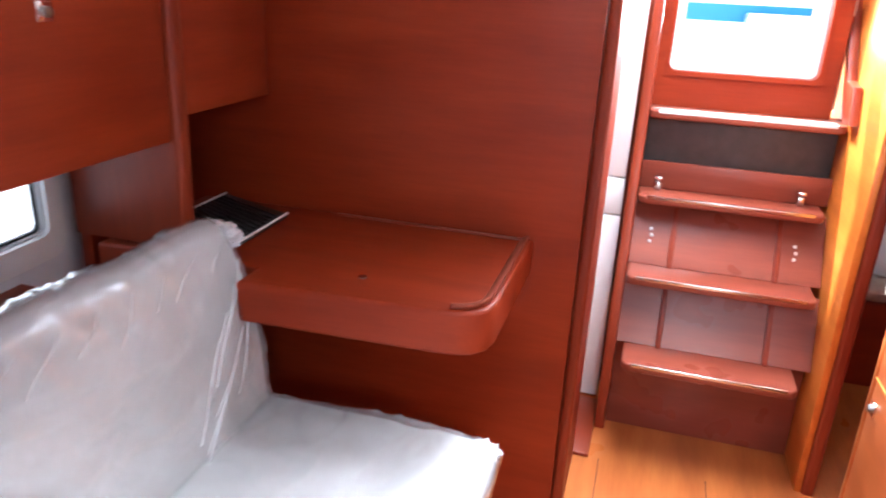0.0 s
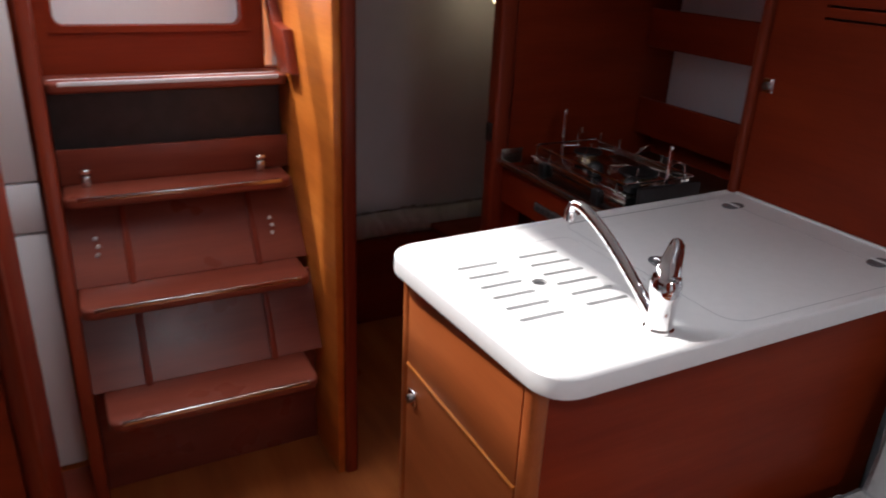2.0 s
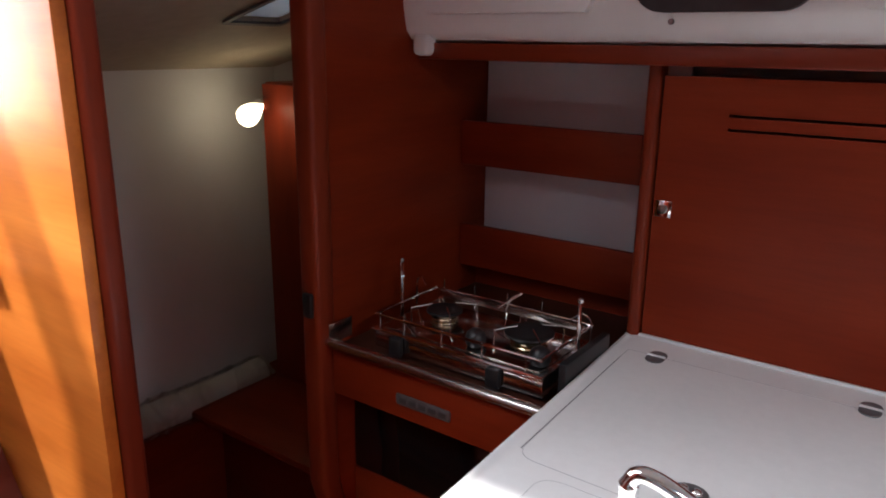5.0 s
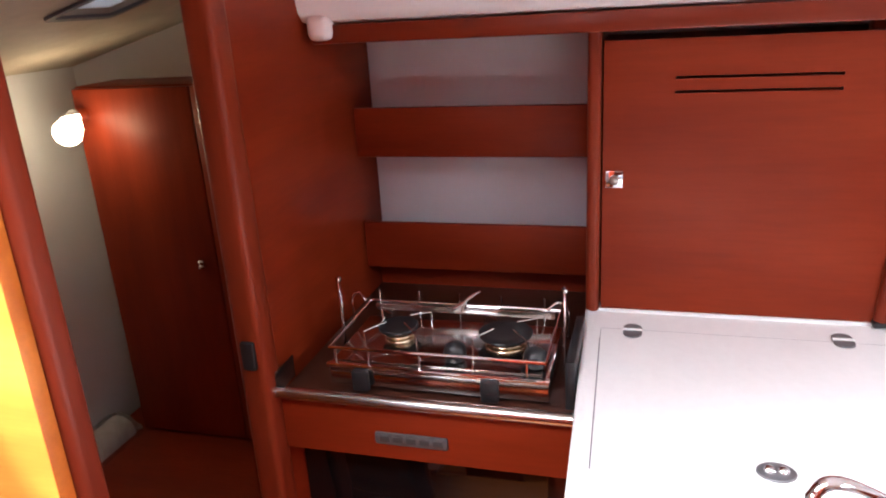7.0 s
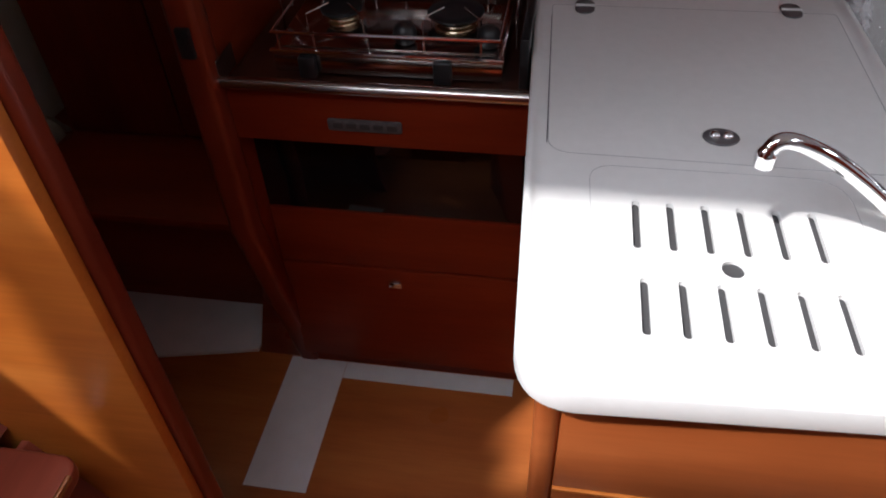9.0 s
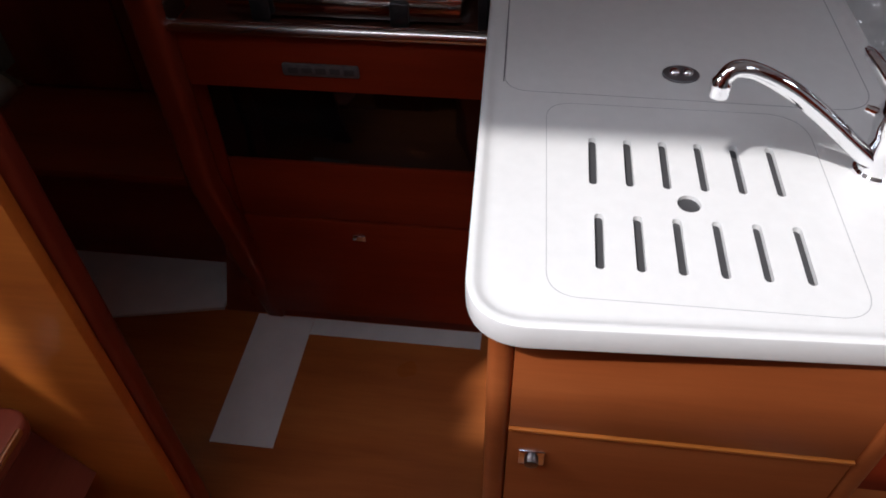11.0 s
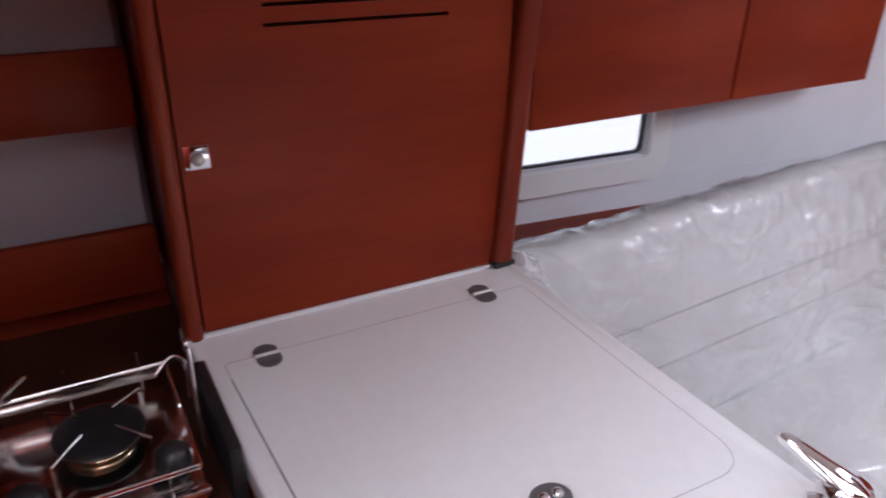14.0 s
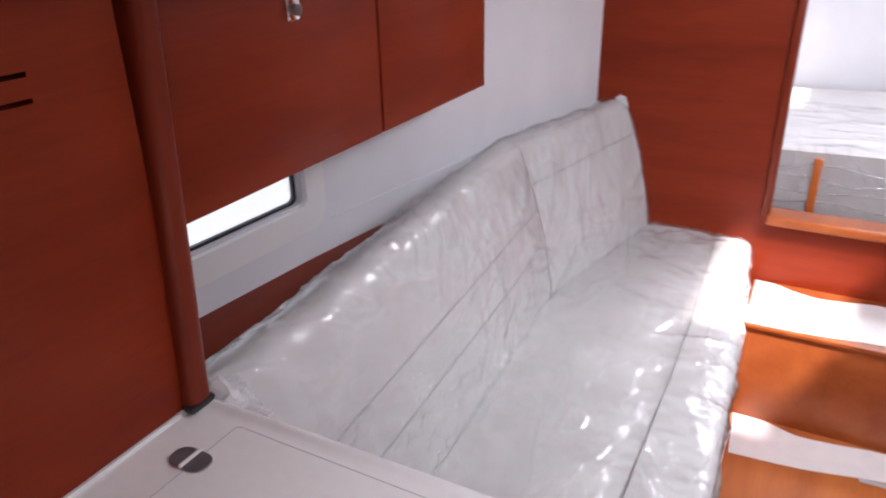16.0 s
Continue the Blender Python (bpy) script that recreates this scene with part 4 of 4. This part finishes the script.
# ---- saloon ----


def settee_back(sign, stations, parent, zs=0.455, n=9, groove=0.012):
    """A wrapped back cushion along the hull. stations: y, seat x, top x, top z, thickness."""
    bm = bmesh.new()
    rows = []
    for y, xs, xt, zt, th in stations:
        prof = []
        for k in range(n + 1):
            f = k / n
            bulge = 0.018 * math.sin(math.pi * f) - groove * math.exp(-((f - 0.5) / 0.03) ** 2)
            prof.append((xs + (xt - xs) * f - bulge, zs + (zt - 0.03 - zs) * f))
        for k in range(1, 7):
            a = radians(180 - 180 * k / 6)
            prof.append((xt + th / 2 + th / 2 * math.cos(a), zt - 0.03 + 0.032 * math.sin(a)))
        prof.append((xt + th + 0.01, zs))
        rows.append([bm.verts.new((MID + sign * (x - MID), y, z)) for x, z in prof])
    for a, b in zip(rows, rows[1:]):
        for k in range(len(a)):
            j = (k + 1) % len(a)
            bm.faces.new((a[k], b[k], b[j], a[j]))
    bm.faces.new(rows[0])
    bm.faces.new(rows[-1][::-1])
    for v in bm.verts:
        p = v.co * 9
        v.co += Vector((noise.noise(p), noise.noise(p + Vector((5, 0, 0))), noise.noise(p + Vector((0, 5, 0))))) * 0.004
    return bm


def lerp_rows(rows, step):
    out = []
    for a, b in zip(rows, rows[1:]):
        n = max(1, round(abs(b[0] - a[0]) / step))
        for k in range(n):
            out.append(tuple(p + (q - p) * k / n for p, q in zip(a, b)))
    return out + [rows[-1]]


def seat_pad(sign, stations, z, n=16, groove_deep=0.012, thick=0.10):
    """A wrapped seat cushion. stations: y, front x, back x; seams run along it."""
    bm = bmesh.new()
    rows = []
    for y, xf, xb in stations:
        prof = [(xb, z - thick), (xf + 0.01, z - thick)]
        for k in range(5):
            a = radians(180 - 90 * k / 4)
            prof.append((xf + 0.03 + 0.03 * math.cos(a), z - 0.03 + 0.03 * math.sin(a)))
        for k in range(1, n + 1):
            f = k / n
            groove = groove_deep * math.exp(-((f - 0.28) / 0.04) ** 2)
            prof.append((xf + 0.03 + (xb - xf - 0.03) * f, z + 0.008 * math.sin(math.pi * f) - groove))
        rows.append([bm.verts.new((MID + sign * (x - MID), y, zz)) for x, zz in prof])
    for a, b in zip(rows, rows[1:]):
        for k in range(len(a)):
            j = (k + 1) % len(a)
            bm.faces.new((a[k], b[k], b[j], a[j]))
    bm.faces.new(rows[0])
    bm.faces.new(rows[-1][::-1])
    for v in bm.verts:
        p = v.co * 8
        v.co.z += noise.noise(p) * 0.005
    return bm


settee = thing("settee", 1.3, -0.1, 0, "port settee with pale cushions still wrapped in clear plastic", "settee")
part("base", prism([(1.06, -1.028), (1.035, -0.4), (1.03, 0.2), (1.03, 0.80), (1.60, 0.80), (1.60, -1.028)], "z", 0.0, 0.358), wood_y, settee, "mahogany settee base")
part("seat_cushion", seat_pad(1, lerp_rows([(-1.022, 1.075, 1.42), (-0.40, 1.02, 1.55), (0.20, 0.99, 1.50), (0.805, 0.99, 1.47)], 0.04), 0.46), cushion_wrap, settee, "seat cushion in clear plastic wrap")
part("back_cushion", settee_back(1, lerp_rows([(-0.395, 1.535, 1.635, 0.895, 0.085), (0.10, 1.50, 1.60, 0.895, 0.09), (0.55, 1.475, 1.565, 0.895, 0.09), (0.798, 1.465, 1.545, 0.90, 0.09)], 0.04), settee), cushion_wrap, settee, "back cushion in clear plastic wrap")
part("back_cushion", settee_back(1, lerp_rows([(-1.022, 1.415, 1.520, 0.885, 0.08), (-0.70, 1.475, 1.58, 0.89, 0.08), (-0.40, 1.535, 1.635, 0.895, 0.085)], 0.04), settee), cushion_wrap, settee, "back cushion in clear plastic wrap")


PORT_SEAT = [(-1.022, 1.075, 1.42), (-0.40, 1.02, 1.55), (0.20, 0.99, 1.50), (0.805, 0.99, 1.47)]
PORT_BACK = [(-1.022, 1.415, 1.520, 0.885, 0.08), (-0.70, 1.475, 1.58, 0.89, 0.08), (-0.40, 1.535, 1.635, 0.895, 0.085), (0.10, 1.50, 1.60, 0.895, 0.09), (0.55, 1.475, 1.565, 0.895, 0.09), (0.798, 1.465, 1.545, 0.90, 0.09)]
cushions = [o for o in settee.children if o.name.split(".")[0] in ("seat_cushion", "back_cushion")]
part("plastic_wrap", wrap_over(seat_pad(1, lerp_rows(PORT_SEAT, 0.012), 0.46, 40, 0.002), 1.0), wrap_film, cushions[0], "clear crinkled plastic wrap")
part("plastic_wrap", wrap_over(settee_back(1, lerp_rows(PORT_BACK, 0.012), settee, 0.455, 36, 0.002), 3.0), wrap_film, cushions[1], "clear crinkled plastic wrap")


def gathered_film(c, r, seed, parent):
    """Loose film bunched over the end of a cushion: a soft lump, deeply pleated."""
    bm = bmesh.new()
    bmesh.ops.create_icosphere(bm, subdivisions=4, radius=1.0)
    for v in bm.verts:
        p = v.co.normalized()
        around = math.atan2(p.z, p.x)
        pleat = 0.06 * math.sin(9 * around + 4 * noise.noise(p * 2 + Vector((seed, 0, 0)))) + 0.26 * ridge(p * 1.4 + Vector((0, seed, 0)))
        q = p * (0.82 + pleat)
        v.co = Vector(c) + Vector((q.x * r[0], q.y * r[1], q.z * r[2]))
    return part("gathered_film", bm, fold_white, parent, "bunched end of the clear plastic wrap")


gathered_film((1.548, 0.800, 0.880), (0.050, 0.030, 0.040), 2.0, cushions[1])
gathered_film((1.500, 0.806, 0.868), (0.030, 0.022, 0.030), 6.0, cushions[1])
gathered_film((1.540, -1.010, 0.872), (0.024, 0.014, 0.034), 4.0, cushions[1])


# thin grey bars draw the soft shading along the cushion seams
def seam(pts, parent):
    part("piping", tube(arc(pts, 6), 0.0022, 6), seam_shade_grey, parent, "grey bar drawn as shading along a cushion seam")


seam([(1.185, -1.015, 0.4645), (1.150, -0.40, 0.4645), (1.135, 0.20, 0.4645), (1.128, 0.80, 0.4645)], cushions[0])
seam([(1.412, -1.015, 0.463), (1.475, -0.70, 0.463), (1.530, -0.40, 0.463), (1.496, 0.10, 0.463), (1.470, 0.55, 0.463), (1.460, 0.80, 0.463)], cushions[0])
NEAR_BACK = ((-0.39, 1.535, 1.635), (0.10, 1.50, 1.60), (0.55, 1.475, 1.565), (0.79, 1.465, 1.545))
FAR_BACK = ((-1.015, 1.415, 1.520), (-0.70, 1.475, 1.58), (-0.405, 1.535, 1.635))
for f, rows in ((0.40, NEAR_BACK), (0.64, NEAR_BACK), (0.5, FAR_BACK), (0.8, FAR_BACK)):
    seam([(xs + (xt - xs) * f - 0.018 * math.sin(math.pi * f) + (0.010 if f == 0.5 else -0.0018), y, 0.455 + 0.408 * f) for y, xs, xt in rows], cushions[1])


def ledge(sign):
    ys = [-1.02, -0.7, -0.4, -0.07, 0.25, 0.58, 0.80]
    inner = [(MID + sign * (x - MID), y) for y, x in zip(ys, (1.56, 1.59, 1.63, 1.63, 1.60, 1.58, 1.57))]
    outer = [(MID + sign * (hull_x(y) - 0.002 - MID), y) for y in ys]
    return prism(inner + outer[::-1], "z", 0.776, 0.792, 0.002, 1)


solid("ledge_port", ledge(1), wood_y, "mahogany ledge between settee back and hull", "ledge", "structure")
solid("ledge_starboard", ledge(-1), wood_y, "mahogany ledge between settee back and hull", "ledge", "structure")

solid("trim_locker_end", box(1.628, 1.66, 0.754, 0.90, 1.105, 1.45, 0.002), wood_trim, "dark upright board at the end of the overhead lockers", "trim", "structure")
solid("post_base", box(1.548, 1.604, 0.820, 0.860, 0.9017, 0.912, 0.003), plastic_black, "small black block under the locker post", "foot")
solid("trim_hull_bead", tube([(hull_x(y) - 0.002, y, 0.862) for y in np.linspace(-1.0, 0.18, 24)], 0.0016, 6), liner_white, "fine moulded line on the hull lining", "moulding", "structure")
lockers = []
for y0, y1 in ((0.274, 0.752), (-0.155, 0.270)):
    lk = thing("overhead_locker", 1.75, (y0 + y1) / 2, 1.10, "overhead mahogany locker with a flat flap door", "locker", "overhead lockers")
    part("body", prism([(1.650, 1.112), (hull_x(y0) - 0.03, 1.112), (hull_x(y0) - 0.03, 1.452), (1.650, 1.452)], "y", y0 + 0.004, y1 - 0.002, 0.002), wood_y, lk)
    d = part("flap", box(1.630, 1.648, y0 + 0.0015, y1 - 0.0015, 1.100, 1.45, 0.002), wood_y, lk)
    latch(d, 1.630, (y0 + y1) / 2 - 0.02, 1.338, "-x")
    lockers.append(lk)


def side_window(sign, hole):
    y0, y1, z0, z1 = hole
    X = lambda x: MID + sign * (x - MID)
    w = thing("hull_window", X(1.85), 0.56, 0.9, "long fixed hull window in a rounded white surround", "window", "", "structure")

    def on_hull(bm, off):
        for v in bm.verts:
            v.co.x = X(hull_x(v.co.y) + off + v.co.x)
        return bm
    part("surround", on_hull(frame_ring(rounded(y0 - 0.055, y1 + 0.05, z0 - 0.06, z1 + 0.06, 0.045), rounded(y0 - 0.004, y1 + 0.004, z0 - 0.004, z1 + 0.004, 0.02), "x", -0.012, 0.0), -0.001), gelcoat, w, "rounded white surround")
    # thin grey ring drawn in place of the surround's shadow
    part("surround_shadow", on_hull(frame_ring(rounded(y0 - 0.057, y1 + 0.052, z0 - 0.062, z1 + 0.062, 0.047), rounded(y0 - 0.0545, y1 + 0.0495, z0 - 0.0595, z1 + 0.0595, 0.0445), "x", -0.009, 0.0), -0.001), seam_shadow_grey, w, "grey ring painted as the shadow line of the surround")
    part("gasket", on_hull(frame_ring(rounded(y0 - 0.001, y1 + 0.001, z0 - 0.001, z1 + 0.001, 0.018), rounded(y0 + 0.006, y1 - 0.006, z0 + 0.006, z1 - 0.006, 0.014), "x", 0.012, 0.02), 0), plastic_black, w, "thin black gasket")
    pane = part("pane", on_hull(box(0.022, 0.026, y0, y1, z0, z1, 0), 0), glass, w, "clear pane")
    pane.visible_shadow = False
    return w


side_window(1, PORT_WINDOW)
side_window(-1, STARBOARD_WINDOW)

# step and film before the fore cabin door
step = thing("fore_step", 0.5, -0.88, 0, "varnished wooden step before the fore cabin door", "step")
part("riser", box(-0.2, 1.03, -0.745, -0.725, 0.0, 0.315, 0.002), wood_front, step)
part("tread", box(-0.2, 1.05, -1.03, -0.715, 0.316, 0.330, 0.003), wood_front, step)
film_edges = {"step_film": ([(1.042, -1.02), (0.98, -1.012), (0.92, -0.985), (0.85, -0.968), (0.76, -0.982), (0.67, -0.998), (0.30, -0.99)], [(0.30, -0.745), (0.67, -0.750), (0.86, -0.728), (1.038, -0.722)], 0.331),
              "sole_film": ([(1.025, -0.722), (0.93, -0.720), (0.84, -0.690), (0.72, -0.700), (0.60, -0.715), (0.30, -0.70)], [(0.30, -0.60), (0.60, -0.585), (0.82, -0.540), (1.010, -0.522)], 0.0008)}
for nm, (back, front, z) in film_edges.items():
    sheet = thing(nm, 0.67, -0.86 if z > 0.1 else -0.62, z, "white protective film taped down before the fore cabin", "film")
    edge = [tuple(p)[:2] for p in arc([(x, y, 0) for x, y in back], 4)] + [tuple(p)[:2] for p in arc([(x, y, 0) for x, y in front], 4)]
    part("sheet", prism(edge, "z", z, z + 0.0014), paper_white, sheet)
    part("tape", prism([(0.30, front[0][1] + 0.012), (0.67, front[1][1] + 0.012), (0.67, front[1][1] + 0.028), (0.30, front[0][1] + 0.028)], "z", z + 0.0015, z + 0.0019), seam_shadow_grey, sheet, "strip of pale tape along the edge")

# fore cabin
mattress = thing("fore_mattress", 0.6, -1.85, 0.40, "fore cabin mattress wrapped in clear plastic", "mattress")
part("mattress_body", seat_pad(1, lerp_rows([(-2.55, -0.1, 1.25), (-1.45, -0.2, 1.35)], 0.06), 0.655, 16, 0.0, 0.26), cushion_wrap, mattress)
part("plastic_wrap", wrap_over(seat_pad(1, lerp_rows([(-2.2, -0.1, 1.30), (-1.447, -0.2, 1.35)], 0.015), 0.655, 60, 0.0, 0.25), 11.0, 0.016), wrap_film, mattress, "clear crinkled plastic wrap")
part("strap", box(0.918, 0.944, -1.452, -1.436, 0.440, 0.640, 0.002), strap_orange, mattress, "orange webbing strap")
for k in range(5):
    zz = 0.43 + 0.045 * k
    part("wrap_fold", tube(arc([(0.5 + 0.11 * i, -1.438 + 0.004 * math.sin(i * 2 + k), zz + 0.012 * math.sin(i * 1.7 + k * 2)) for i in range(8)], 4), 0.0035, 6), wrap_film, mattress, "fold of the plastic wrap")
solid("fore_berth", box(-0.6, 1.5, -2.6, -1.45, 0.0, 0.398, 0.004), liner_white, "white berth moulding of the fore cabin", "berth")

# starboard saloon
S = lambda x: 2 * MID - x
ss = thing("settee", -0.5, 0.2, 0, "starboard settee with pale cushions wrapped in clear plastic", "settee")
part("base", box(-0.85, -0.10, -1.02, 0.895, 0.0, 0.458, 0.003), wood_y, ss, "mahogany settee base")
part("seat_cushion", seat_pad(-1, lerp_rows([(-1.02, S(-0.06), S(-0.62)), (0.915, S(-0.06), S(-0.62))], 0.05), 0.56), cushion_wrap, ss, "seat cushion in clear plastic wrap")
part("back_cushion", settee_back(-1, lerp_rows([(-1.02, S(-0.575), S(-0.66), 0.955, 0.09), (0.905, S(-0.572), S(-0.65), 0.955, 0.09)], 0.05), ss, 0.555), cushion_wrap, ss, "back cushion in clear plastic wrap")
star_cushions = [o for o in ss.children if o.name.split(".")[0] in ("seat_cushion", "back_cushion")]
part("plastic_wrap", wrap_over(seat_pad(-1, lerp_rows([(0.0, S(-0.06), S(-0.62)), (0.915, S(-0.06), S(-0.62))], 0.012), 0.56, 40, 0.002), 5.0, 0.008), wrap_film, star_cushions[0], "clear crinkled plastic wrap")
part("plastic_wrap", wrap_over(settee_back(-1, lerp_rows([(0.0, S(-0.575), S(-0.66), 0.955, 0.09), (0.905, S(-0.572), S(-0.65), 0.955, 0.09)], 0.012), ss, 0.555, 36, 0.002), 7.0, 0.010), wrap_film, star_cushions[1], "clear crinkled plastic wrap")
gathered_film((-0.085, 0.905, 0.545), (0.034, 0.024, 0.030), 3.0, star_cushions[0])
gathered_film((-0.670, 0.905, 0.930), (0.050, 0.020, 0.034), 5.0, star_cushions[1])
rng_fold = random.Random(31)
for k in range(16):
    # taut creases run down and forward from the after end, short ones lie over the rolled top
    y0, f0 = (0.895 - 0.045 * (k % 4), 0.86 - 0.10 * (k % 4) - 0.22 * (k // 4)) if k < 8 else (0.86 - 0.085 * (k - 8), 0.97)
    dy, df = (-0.10 - 0.06 * rng_fold.random(), -0.30 - 0.15 * rng_fold.random()) if k < 8 else (-0.05 - 0.05 * rng_fold.random(), -0.10 - 0.08 * rng_fold.random())
    line = []
    for i in range(7):
        u = i / 6
        f = f0 + df * u
        line.append((-0.572 - 0.078 * f + 0.018 * math.sin(math.pi * f) + 0.009, y0 + dy * u + 0.006 * math.sin(5 * u + k), 0.555 + 0.385 * f))
    part("wrap_fold", tube(arc(line, 3), 0.0022 if k < 8 else 0.0016, 6), fold_white, star_cushions[1], "taut crease in the plastic wrap")
for y0, y1, zb in ((-0.1, 0.42, 1.10), (0.424, 0.945, 1.10), (1.005, 1.345, 1.145)):
    lk = thing("overhead_locker", -0.93, (y0 + y1) / 2, zb, "overhead mahogany locker with a flat flap door", "locker", "overhead lockers")
    part("body", box(-1.03, -0.815, y0 + 0.003, y1 - 0.003, zb + 0.01, 1.452, 0.002), wood_y, lk)
    d = part("flap", box(-0.812, -0.795, y0, y1, zb, 1.45, 0.002), wood_y, lk)
    if zb < 1.12:
        latch(d, -0.795, (y0 + y1) / 2 - 0.03, 1.362, "+x")
solid("wall_nav_side", box(-1.065, -1.035, 0.952, 1.348, 0.70, 1.45, 0.002), wood_y, "mahogany panel outboard of the chart table", "panel", "structure")
solid("trim_starboard_post", prism(rounded(-1.078, -0.782, 0.950, 0.995, 0.014), "z", 0.862, 1.452), wood_trim, "mahogany upright between the starboard lockers", "post", "structure")

for o in list(scene.objects):
    if o.name.split(".")[0] in ("plastic_wrap", "wrap_fold", "gathered_film") or (o.name.startswith("pane") and o.active_material == glass):
        o.visible_shadow = False
for x in (0.13, 0.46):
    solid("trim_sole_seam", box(x - 0.0012, x + 0.0012, -0.5, 1.75, 0.0, 0.0006, 0), joint_shade_dark, "dark seam between two sole boards", "seam", "structure")
